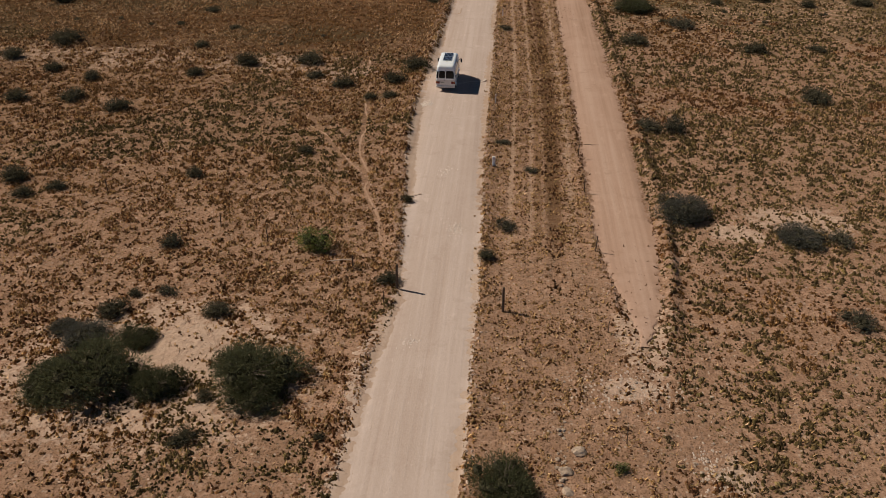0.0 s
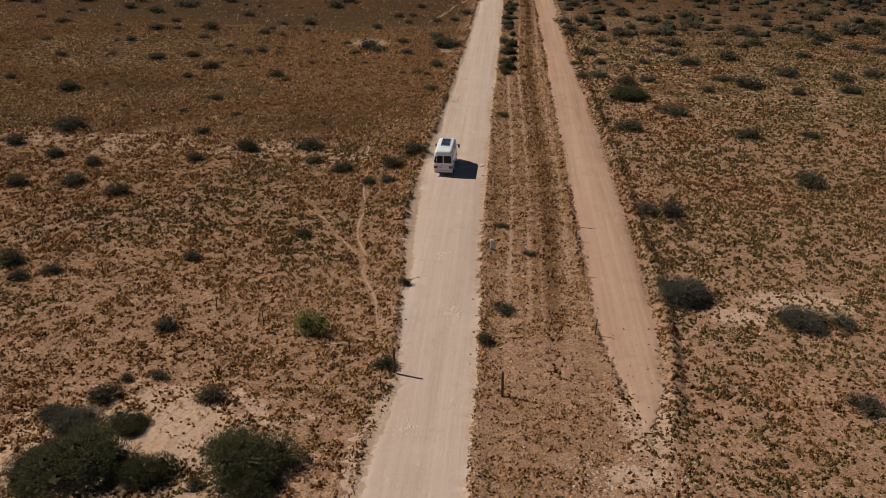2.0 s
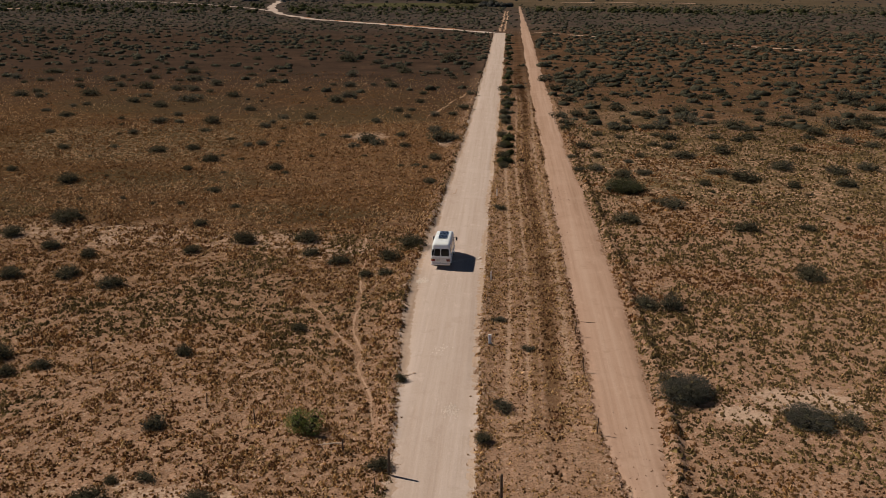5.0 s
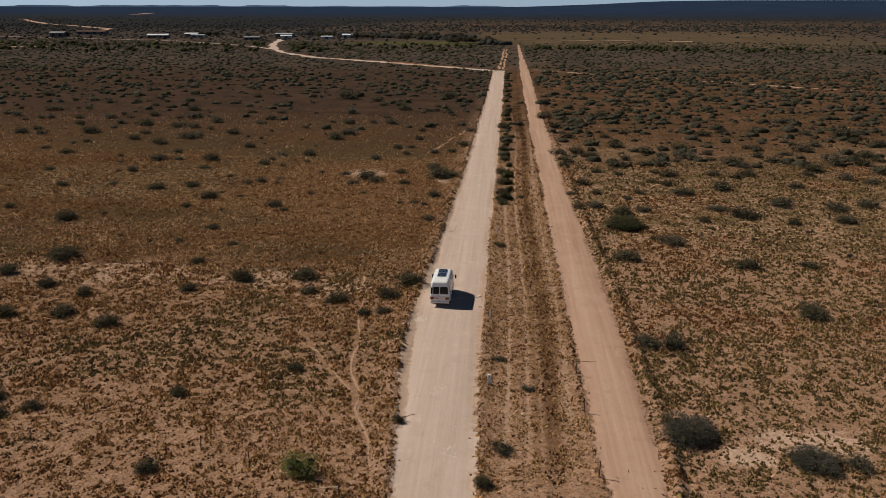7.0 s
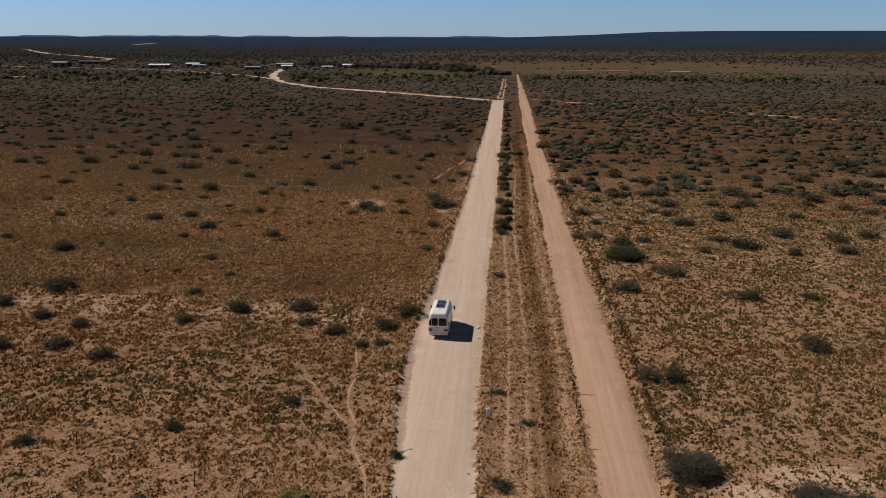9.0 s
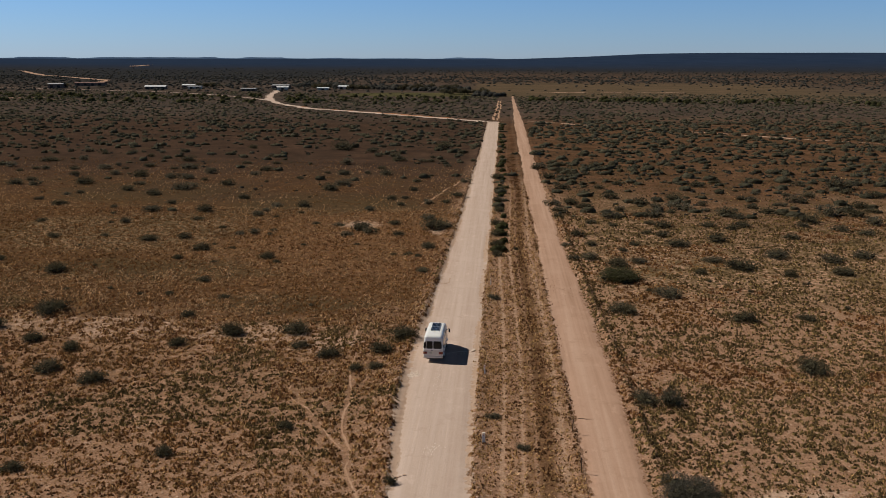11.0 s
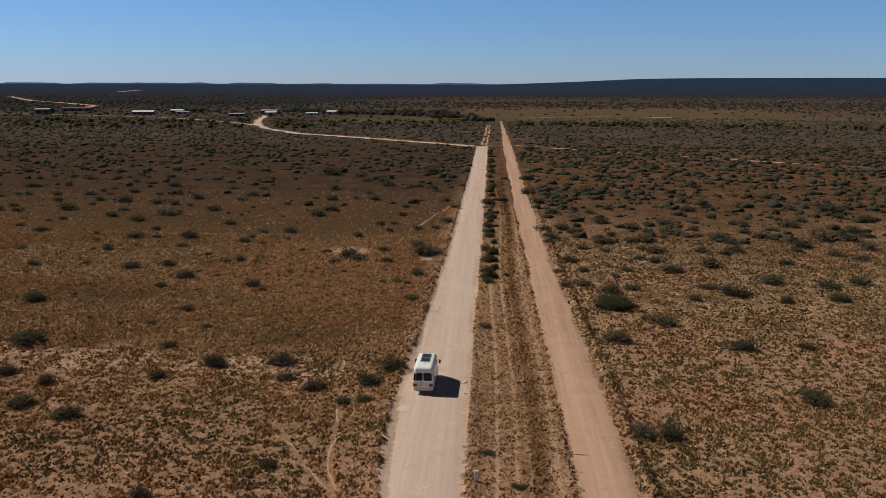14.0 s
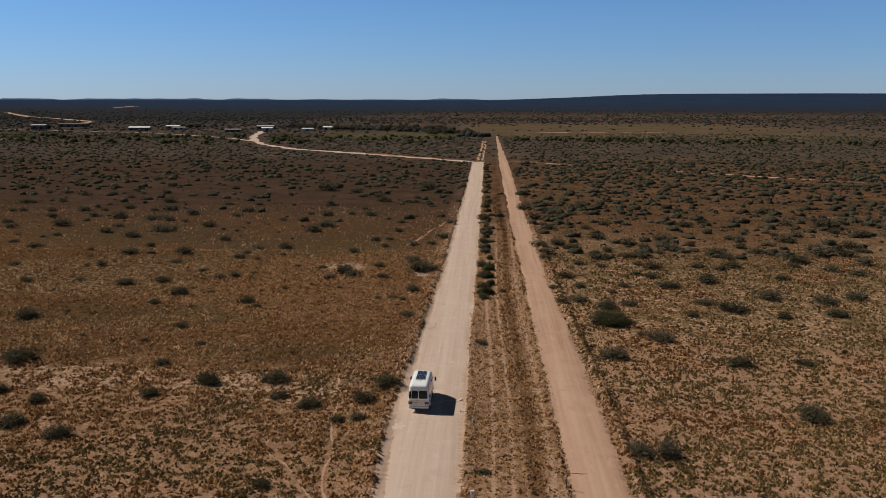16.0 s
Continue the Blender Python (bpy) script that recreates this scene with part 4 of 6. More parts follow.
def leaf_cloud(g, n, leaf, lobes, flat, loose=0.6):
    """Small folded leaf sprays on the shells of several lobes."""
    c = np.stack([g.uniform(-loose, loose, lobes), g.uniform(-loose, loose, lobes), g.uniform(0.2, 0.5, lobes)], -1)
    r = g.uniform(0.92 - loose, 1.12 - loose, lobes)
    c[0], r[0] = (0, 0, 0.42), 0.6
    which = g.choice(lobes, n, p=r**2 / (r**2).sum())
    d = g.normal(size=(n, 3))
    d /= np.linalg.norm(d, axis=1, keepdims=True)
    p = c[which] + d * (r[which] * g.uniform(0.5, 1.2, n) ** 0.6)[:, None]
    p[:, 2] = np.abs(p[:, 2])
    p[:, 2] *= flat
    t = d + g.normal(size=(n, 3)) * 0.6 + (0, 0, 0.6)
    t /= np.linalg.norm(t, axis=1, keepdims=True)
    s = np.cross(t, g.normal(size=(n, 3)))
    s /= np.linalg.norm(s, axis=1, keepdims=True)
    l = leaf * g.uniform(0.6, 1.5, (n, 1))
    v = np.stack([p - t * l * 0.5 - s * l * 0.24, p - t * l * 0.4 + s * l * 0.26, p + t * l * 1.15], 1).reshape(-1, 3)
    f = np.arange(len(v)).reshape(-1, 3)
    # a lumpy dense core in each lobe
    th, ph = np.linspace(0, 2 * np.pi, 7)[:-1], np.linspace(0.3, np.pi - 0.3, 4)
    ball = np.array([(np.sin(b) * np.cos(a), np.sin(b) * np.sin(a), np.cos(b)) for b in ph for a in th])
    ring = np.array([t for i in range(3) for j in range(6) for t in ((i * 6 + j, i * 6 + (j + 1) % 6, (i + 1) * 6 + j), (i * 6 + (j + 1) % 6, (i + 1) * 6 + (j + 1) % 6, (i + 1) * 6 + j))])
    for k in range(lobes):
        core = c[k] + ball * (r[k] * g.uniform(0.32, 0.5, (len(ball), 1)))
        core[:, 2] *= flat
        f = np.concatenate([f, ring + len(v)])
        v = np.concatenate([v, core])
    v[:, 2] = np.maximum(v[:, 2], 0.0)
    return v, f


def make_shrub(kind, seed, n, leaf, lobes, flat, mat, label, twigs=9, loose=0.6):
    g = np.random.default_rng(seed)
    root = new(kind)
    v, f = leaf_cloud(g, n, leaf, lobes, flat, loose)
    fo = arrays("foliage", v, f, mat)
    # core faces get the colour darkened for inner shade
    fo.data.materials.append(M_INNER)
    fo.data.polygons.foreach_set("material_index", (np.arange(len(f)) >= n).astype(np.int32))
    fo.parent = root
    bm = bmesh.new()
    for _ in range(twigs):
        a, out = g.uniform(0, 6.28), g.uniform(0.3, 0.75)
        tip = (math.cos(a) * out, math.sin(a) * out, flat * g.uniform(0.45, 0.95))
        tube(bm, [(0, 0, -0.03), (tip[0] * 0.4, tip[1] * 0.4, tip[2] * 0.6), tip], [0.035, 0.022, 0.006], 5)
    part("stem", bm, M_BARK, root)
    return tagged(root, label, "shrub")


DARK = [make_shrub("shrub", 200 + k, 2600, 0.055, 8, 0.85, M_LEAF_DARK, "dark olive desert shrub on red soil") for k in range(3)]
GREY = [make_shrub("shrub", 210 + k, 2600, 0.05, 7, 0.75, M_LEAF_GREY, "silvery grey saltbush on sandy soil", 14) for k in range(3)]
GREEN = [make_shrub("shrub", 220 + k, 2600, 0.05, 6, 1.0, M_LEAF_GREEN, "fresh green rounded shrub on dry grassland") for k in range(2)]
BIG = [make_shrub("large_shrub", 230 + k, 17000, 0.035, 18, 0.9, (M_LEAF_BIG, M_LEAF_BIG, M_LEAF_DUSK)[k], ("large spreading dark green shrub on bare sand", "large spreading dark green shrub on bare sand", "large dusky grey shrub with silvery sprays")[k], 26, 0.64) for k in range(3)]
SPARSE = [make_shrub("shrub", 240 + k, 650, 0.095, 6, 0.85, (M_LEAF_DARK, M_LEAF_GREY)[k % 2], "small dull green desert shrub on brown soil", 5) for k in range(4)]
USED = set()


def plant(kind, x, y, width, g, tall=1.0, group="desert shrubs"):
    z = float(height(x, y)) - 0.03
    s = width / 1.95
    m = pose(x, y, z, 0, 0, g.uniform(0, 360)) @ Matrix.Diagonal((s * g.uniform(0.9, 1.15), s * g.uniform(0.8, 1.0), s * tall * g.uniform(0.75, 1.05), 1))
    if kind.name not in USED:
        USED.add(kind.name)
        kind.matrix_basis = m
        ob = kind
    else:
        keep = kind.matrix_basis.copy()
        kind.matrix_basis = Matrix()
        ob = copy_thing(kind, m)
        kind.matrix_basis = keep
    return tagged(ob, group=group)


# x, y, width in metres
NEAR_WEST = [(-11.8, -22.1, 1.6), (-11.7, -18.9, 1.2), (-5.2, -21.4, 0.8), (-19.6, -11.9, 2.0), (-13.5, -11.4, 1.8), (-19.0, -9.7, 1.0), (-3.7, -6.9, 1.6),
             (-32.9, 3.4, 1.7), (-3.9, 4.3, 1.2), (-30.8, 4.5, 1.7), (-34.7, 6.0, 2.6), (-21.0, 7.5, 1.6), (-13.3, 12.5, 1.6), (-33.1, 20.9, 2.6), (-43.6, 23.2, 2.4), (-38.3, 23.6, 2.7), (-9.9, 26.0, 1.6), (-8.2, 26.3, 1.6),
             (-13.1, 29.3, 2.5), (-38.9, 29.4, 2.0), (-7.9, 31.0, 2.3), (-29.0, 31.4, 2.0), (-16.4, 31.6, 2.0), (-44.5, 32.2, 2.4), (-24.3, 35.3, 2.7), (-6.5, 35.5, 3.2)]
FAR_WEST = [(-50.7, 35.6, 2.4), (-17.8, 36.6, 3.3), (-31.5, 41.1, 1.8), (-47.6, 41.4, 4.2)]
PADDOCK_A = [(-29.8, 48.7, 1.3), (-40.5, 49.8, 0.7), (-37.0, 50.1, 1.2), (-35.0, 56.5, 1.7), (-56.6, 60.2, 3.0), (-7.1, 63.5, 1.7), (-52.7, 63.6, 0.7), (-67.7, 65.7, 1.6), (-36.7, 66.6, 1.0), (-28.1, 67.3, 1.1), (-43.0, 68.7, 1.5), (-30.0, 70.2, 2.2), (-8.5, 72.4, 1.0), (-12.1, 72.9, 1.0), (-9.9, 73.5, 1.3), (-41.3, 74.6, 2.5), (-36.8, 75.5, 1.1), (-40.6, 78.4, 0.9), (-7.3, 78.5, 2.4), (-26.7, 78.6, 0.9), (-18.7, 79.7, 0.9), (-52.1, 80.4, 2.8), (-68.2, 81.9, 1.8), (-46.8, 82.8, 2.3), (-60.5, 83.3, 1.4), (-38.9, 86.0, 1.5), (-21.5, 86.1, 1.8), (-34.0, 86.3, 1.1)]
PADDOCK_B = [(-37.0, 87.2, 1.9), (-13.1, 87.3, 1.8), (-17.8, 88.4, 2.4), (-34.3, 89.6, 1.2), (-43.4, 91.3, 1.2), (-20.3, 91.7, 3.4), (-8.2, 92.9, 4.2), (-64.4, 94.1, 1.1), (-5.5, 94.1, 2.1), (-24.3, 94.5, 1.6), (-77.0, 94.9, 1.8), (-62.2, 95.1, 2.1), (-28.4, 95.6, 1.4), (-14.5, 96.8, 1.8), (-50.4, 97.7, 2.1), (-9.5, 101.7, 2.6), (-36.8, 101.9, 1.0), (-67.6, 102.8, 1.1), (-40.7, 103.0, 2.5), (-61.7, 106.1, 3.1), (-33.3, 106.2, 1.1), (-51.6, 106.3, 3.1), (-40.2, 107.0, 1.7), (-70.7, 109.4, 1.6), (-20.9, 109.8, 1.9), (-82.6, 111.8, 2.7), (-34.6, 113.2, 2.7), (-40.0, 113.3, 2.0)]
PADDOCK_C = [(-61.0, 114.1, 1.9), (-16.1, 115.8, 1.6), (-89.9, 117.9, 1.8), (-10.9, 118.3, 2.0), (-7.0, 119.3, 2.0), (-49.0, 122.2, 2.4), (-18.5, 123.2, 2.1), (-86.9, 123.3, 1.8), (-16.0, 124.0, 1.6), (-69.1, 125.1, 3.3), (-85.4, 125.6, 1.6), (-4.6, 126.6, 2.6), (-76.6, 130.5, 2.6), (-65.1, 133.5, 4.1), (-33.8, 134.4, 3.7), (-15.7, 135.5, 2.0), (-100.6, 136.0, 2.5), (-106.4, 137.4, 3.4), (-77.9, 138.7, 2.2), (-57.6, 140.6, 2.9), (-91.2, 140.7, 4.2), (-31.7, 142.0, 3.3), (-106.1, 143.6, 2.3), (-50.6, 145.3, 1.3), (-2.9, 146.9, 2.3), (-65.5, 147.0, 1.9), (-16.1, 148.4, 1.8), (-70.4, 148.8, 3.4)]
PADDOCK_D = [(-74.4, 150.4, 3.4), (-43.8, 150.7, 1.9), (-83.2, 152.7, 3.8), (-100.1, 152.9, 2.4), (-90.6, 154.8, 2.7), (-56.1, 156.7, 2.3), (-13.3, 158.1, 1.4), (-35.1, 158.7, 3.1), (-68.3, 159.0, 3.5), (-24.8, 159.6, 3.1), (-117.6, 159.7, 1.6), (-29.2, 160.9, 1.7), (-39.1, 161.1, 1.7), (-115.8, 163.3, 1.9), (-112.9, 163.6, 2.2), (-105.7, 164.3, 2.5), (-98.2, 165.1, 3.4), (-92.8, 165.2, 1.6), (-55.8, 165.4, 3.2), (-80.5, 166.3, 1.8), (-76.9, 167.0, 3.7), (-124.4, 167.4, 3.0), (-88.1, 170.5, 2.8), (-27.0, 171.0, 2.1), (-97.6, 171.9, 1.9), (-10.6, 177.1, 1.8), (-56.5, 179.2, 2.2), (-65.2, 179.7, 2.2)]
PADDOCK_E = [(-38.1, 179.9, 3.7), (-120.8, 180.3, 3.8), (-112.7, 183.4, 2.7), (-82.2, 183.7, 3.6), (-18.2, 186.4, 2.2), (-15.6, 186.5, 1.9), (-2.3, 187.7, 1.9), (-24.7, 188.7, 3.5), (-96.9, 193.0, 2.1), (-15.8, 195.9, 1.9), (-62.5, 196.0, 2.0), (-31.6, 198.8, 2.3), (-113.4, 198.9, 2.5), (-27.1, 199.4, 3.3), (-105.7, 201.1, 2.5), (-98.0, 203.3, 2.2), (-121.2, 204.6, 3.4), (-91.8, 205.6, 2.9), (-35.5, 210.8, 3.8), (-45.5, 216.8, 6.0), (-142.4, 217.7, 3.2), (-74.7, 218.5, 2.9), (-14.9, 219.4, 5.3), (-156.1, 223.4, 2.1), (-128.7, 226.0, 2.8)]
NEAR_EAST = [(3.5, 0.6, 1.6), (5.4, 10.4, 1.3), (3.1, 15.8, 1.2), (32.7, 28.7, 3.2), (30.6, 44.0, 3.1), (37.7, 45.0, 2.2), (17.3, 46.4, 3.2), (2.8, 50.8, 1.7), (24.0, 53.8, 3.1), (2.2, -3.5, 1.5)]
SALTBUSH_A = [(22.3, 55.9, 1.0), (42.4, 65.0, 2.0), (30.6, 65.3, 1.9), (49.6, 66.3, 2.5), (36.6, 68.7, 3.6), (20.0, 68.9, 2.9), (23.2, 70.6, 2.1), (14.1, 71.5, 1.5), (33.9, 72.3, 2.5), (16.7, 72.9, 2.3), (50.6, 73.7, 3.2), (44.2, 76.1, 3.5), (56.1, 77.0, 3.1), (21.9, 78.7, 1.6), (13.6, 81.7, 1.6), (31.5, 82.6, 3.1), (17.5, 82.8, 1.8), (24.2, 82.9, 1.6), (37.9, 86.9, 3.4), (50.1, 89.4, 2.2), (16.0, 89.8, 2.4), (29.7, 89.9, 2.1), (27.8, 92.0, 1.7), (63.4, 93.7, 2.7), (42.6, 96.6, 2.0), (60.7, 96.8, 2.9), (31.1, 97.8, 3.0), (22.6, 98.3, 1.8), (39.5, 98.4, 2.4), (45.2, 99.4, 2.9)]
SALTBUSH_B = [(55.4, 100.1, 2.1), (29.6, 100.4, 1.6), (19.4, 100.7, 1.8), (68.7, 103.0, 3.3), (58.3, 104.3, 3.7), (13.6, 105.6, 1.9), (23.4, 105.6, 2.9), (46.4, 106.8, 2.6), (28.2, 107.6, 2.5), (31.3, 107.9, 3.0), (44.8, 110.4, 3.9), (14.6, 110.5, 2.8), (69.3, 110.5, 3.2), (55.4, 110.8, 1.8), (35.2, 112.0, 1.8), (64.0, 112.1, 4.6), (53.3, 112.6, 2.9), (25.9, 113.1, 2.2), (42.2, 114.4, 1.8), (68.5, 115.1, 3.1), (73.3, 115.3, 2.4), (37.6, 115.7, 3.8), (18.8, 116.1, 1.6), (20.5, 117.1, 2.4), (51.7, 117.8, 2.3), (13.5, 117.9, 2.7), (33.6, 118.2, 2.3), (72.1, 119.0, 3.1), (42.7, 120.2, 2.3), (58.5, 120.8, 1.9)]
SALTBUSH_C = [(67.1, 120.8, 1.4), (17.5, 121.0, 3.2), (30.8, 121.4, 3.0), (62.5, 126.1, 3.4), (53.9, 126.5, 2.2), (39.2, 127.6, 3.4), (25.5, 127.9, 3.3), (52.4, 128.5, 2.2), (80.1, 132.4, 3.1), (20.8, 132.5, 2.4), (67.2, 132.7, 2.8), (63.2, 134.4, 1.8), (57.4, 136.2, 2.1), (76.9, 137.2, 2.7), (17.2, 141.0, 2.8), (25.1, 141.5, 2.3), (47.1, 145.3, 3.4), (78.7, 146.1, 6.1), (29.8, 147.9, 2.1), (53.2, 148.1, 1.9), (70.8, 148.9, 3.0), (52.8, 151.6, 2.2), (68.3, 154.7, 2.0), (14.2, 156.1, 3.5), (20.9, 161.4, 2.8), (24.4, 164.6, 2.0), (18.2, 166.3, 2.6), (13.0, 174.9, 3.9), (27.9, 176.1, 3.6)]
VERGE = [(3.1, 74.3, 2.2), (5.8, 78.1, 1.2), (2.9, 80.1, 2.3), (2.7, 88.7, 2.2), (2.8, 97.4, 2.4), (3.1, 110.7, 2.6), (3.0, 122.3, 2.5), (3.3, 137.3, 2.7), (2.9, 155.0, 3.0)]
prng = random.Random(5)
# the thicket of large shrubs on bare sand, and single large ones
for x, y, w, tall, kind in ((-17.9, -18.0, 5.2, 0.85, BIG[0]), (-20.2, -18.6, 4.0, 0.65, BIG[1]), (-9.7, -17.2, 5.0, 0.95, BIG[1]), (-9.0, -18.9, 3.5, 0.75, BIG[0]), (-14.5, -18.5, 3.3, 0.75, BIG[1]), (-20.2, -14.4, 3.4, 0.7, BIG[2]), (-21.8, -13.4, 2.4, 0.5, BIG[2]),
                            (-17.2, -14.4, 2.6, 0.6, BIG[0]), (3.7, -24.3, 3.4, 0.8, BIG[0]), (16.4, 3.6, 4.7, 0.52, BIG[2]), (23.5, 0.4, 4.4, 0.52, BIG[2]), (18.9, 60.9, 6.2, 0.6, BIG[0])):
    plant(kind, x, y, w, prng, tall, "large shrubs")
for x, y, w, kind in ((-9.3, -3.2, 2.8, GREEN[0]), (-19.2, -3.5, 2.3, GREY[0]), (24.2, -9.3, 2.9, GREY[1]), (26.2, 0.4, 2.3, GREY[2]), (15.9, 20.4, 3.5, GREY[0]), (17.9, 19.8, 3.3, GREY[1]), (-17.2, -9.3, 1.5, GREY[2]), (9.2, -22.5, 0.9, GREEN[1])):
    plant(kind, x, y, w, prng, 1.25 if kind in GREEN else 0.9)
for rows, pool in ((NEAR_WEST, DARK), (FAR_WEST, DARK), (NEAR_EAST, DARK + GREY), (VERGE, DARK)):
    for x, y, w in rows:
        plant(pool[prng.randrange(len(pool))], x, y, w * 1.25, prng, 0.85)
KNOWN = NEAR_WEST + FAR_WEST + NEAR_EAST + VERGE
for rows in (PADDOCK_A, PADDOCK_B, PADDOCK_C, PADDOCK_D, PADDOCK_E, SALTBUSH_A, SALTBUSH_B, SALTBUSH_C):
    KNOWN += rows
    for x, y, w in rows:
        x = min(x, float(road_l(y)) - 0.5 * w) if -9 < x < 0 else x
        full = (DARK if x < 0 else DARK + GREY) if y < 85 else SPARSE
        plant(full[prng.randrange(len(full))], x, y, w * 1.5, prng, 0.72 if w > 1.4 else 0.65)
TAKEN = np.array([(x, y) for x, y, w in KNOWN])


def lone(x, y, gap):
    return np.hypot(TAKEN[:, 0] - x, TAKEN[:, 1] - y).min() > gap


# smaller shrubs strewn between the known ones
count = 0
while count < 60:
    y = prng.uniform(42, 150)
    x = prng.uniform(-0.6, 0.6) * (y + 55)
    if lone(x, y, 4.0) and clear_of_roads(np.array(x), np.array(y), 1.0) and not -6 < x < 14.5 and prng.random() < (0.8 if x < 0 else 1.0):
        plant(SPARSE[prng.randrange(4)], x, y, prng.uniform(0.5, 1.1), prng)
        count += 1


def bushes(name, x, y, size, mat, label, sides=8, tall=0.42, sprays=6):
    """Many far shrubs as one mesh: each a low uneven dome with loose sprays about it."""
    g = np.random.default_rng(len(x))
    n = len(x)
    a = g.uniform(0, 2 * np.pi, (n, 1)) + np.linspace(0, 2 * np.pi, sides, endpoint=False)[None]
    wide, deep = g.uniform(0.85, 1.4, (n, 1)), g.uniform(0.7, 1.0, (n, 1))
    s, z0 = 0.5 * size[:, None], height(x, y)[:, None] - 0.05
    h = tall * size[:, None] * g.uniform(0.7, 1.2, (n, 1))
    layers = []
    for rr, zz in ((0.9, 0.0), (1.0, 0.45), (0.62, 0.9)):
        q = s * rr * g.uniform(0.75, 1.2, (n, sides))
        layers.append(np.stack([x[:, None] + np.cos(a) * q * wide, y[:, None] + np.sin(a) * q * deep, z0 + h * zz * g.uniform(0.75, 1.25, (n, sides))], -1))
    layers.append(np.stack([x, y, z0[:, 0] + h[:, 0]], -1)[:, None])
    v1 = np.concatenate(layers, 1).reshape(-1, 3)
    k, m = np.arange(sides), (np.arange(sides) + 1) % sides
    tris = [np.stack([k + 2 * sides, m + 2 * sides, np.full(sides, 3 * sides)], -1)]
    for b in (0, sides):
        tris += [np.stack([k + b, m + b, m + b + sides], -1), np.stack([k + b, m + b + sides, k + b + sides], -1)]
    f1 = (np.concatenate(tris)[None] + (3 * sides + 1) * np.arange(n)[:, None, None]).reshape(-1, 3)
    d = g.normal(size=(n, sprays, 3))
    d /= np.linalg.norm(d, axis=2, keepdims=True)
    d[..., 2] = np.abs(d[..., 2])
    p = np.stack([x, y, z0[:, 0]], -1)[:, None] + d * np.stack([s * wide, s * deep, h], -1) * 0.95
    t = g.normal(size=d.shape) * 0.6 + d
    c = np.cross(t, g.normal(size=d.shape))
    c /= np.linalg.norm(c, axis=2, keepdims=True)
    e = 0.12 * size[:, None, None]
    v2 = np.stack([p - c * e, p + c * e, p + t * e * 1.6], 2).reshape(-1, 3)
    f2 = np.arange(len(v2)).reshape(-1, 3) + len(v1)
    return tagged(arrays(name, np.concatenate([v1, v2]), np.concatenate([f1, f2]), mat, True), label, "scrub", kind="stuff")


def off_far_roads(x, y, margin=6.0):
    """True where no far road passes."""
    ok = np.ones(len(x), bool)
    for line in ([(1, 329), (-10, 343), (-52, 381), (-102, 424), (-129, 467), (-151, 525), (-170, 604), (-176, 641)], [(-143, 500), (-180, 553), (-257, 624), (-364, 669)], [(-436, 900), (-452, 935), (-549, 1053), (-640, 1150), (-760, 1330)], [(0, 341), (16, 343), (32, 327), (84, 286), (134, 248)]):
        for (ax, ay), (bx, by) in zip(line, line[1:]):
            t = np.clip(((x - ax) * (bx - ax) + (y - ay) * (by - ay)) / ((bx - ax) ** 2 + (by - ay) ** 2), 0, 1)
            ok &= np.hypot(x - ax - t * (bx - ax), y - ay - t * (by - ay)) > (margin if ay > 335 and ax < 1 else 1.6)
    return ok


def strew(y0, y1, per_m2, seed, size, mask):
    x, y, g = scatter(y0, y1, per_m2, seed, 20.0)
    keep = clear_of_roads(x, y, 0.8) & off_far_roads(x, y) & (g.uniform(0, 1, len(x)) < mask(x, y))
    x, y = x[keep], y[keep]
    return x, y, g.uniform(*size, len(x)) ** 1.0


def mid_mask(x, y):
    verge = (x > road_r(y)) & (x < track_l(y))
    m = np.where(x < road_l(y), (0.36 + 0.5 * sstep(y, 150, 300) * vnoise(x / 30, y / 30, 61)) * (0.15 + 0.85 * sstep(y, 170, 220)), 0.4 + 0.75 * sstep(y, 125, 160)) * (0.35 + 0.9 * vnoise(x / 14, y / 18, 62))
    return np.where(verge, np.where(np.abs(x - 3.6) < 0.7, 1.0, 0.05), m)


def wide_mask(x, y):
    y0, y = y, y + 120 * (vnoise(x / 90, y / 70, 64) - 0.5)
    field = sstep(y, 575, 620) * (1 - sstep(y, 800, 960)) * sstep(x, -150, -110) * (1 - sstep(x, 230, 420))
    y = y0
    lane = (np.abs(x - 6.5) < 5) & (y < 640)
    return np.where(lane, 0.08, (0.55 + 0.6 * vnoise(x / 45, y / 60, 63)) * (1 - 0.94 * field))




def green_belt(x, y):
    edge = 545 - 0.12 * np.clip(x, 0, 300) + 50 * (vnoise(x / 60, 0 * y, 65) - 0.5)
    near = sstep(y, edge - 55, edge - 20) * (1 - sstep(y, edge, edge + 12))
    return np.where(x > 22, near * (0.35 + 0.8 * sstep(vnoise(x / 40, y / 25, 66), 0.25, 0.6)), 0.25 * (x < -20) * (y < 580))


def thicket(x, y):
    """The dark belt west of the lane, from behind the houses to two clumps beside it."""
    line = 655 + (-27 - x) * 0.69
    belt = (x < -24) & (x > -190) & (y > line - 12) & (y < line + 22 + 30 * vnoise(x / 25, 0 * y, 67))
    clump = ((x + 9) / 15) ** 2 + ((y - 584) / 9) ** 2 < 1
    return np.where(belt, 0.35 + 0.65 * sstep(vnoise(x / 18, y / 18, 68), 0.25, 0.5), np.where(clump, 1.0, 0.0))


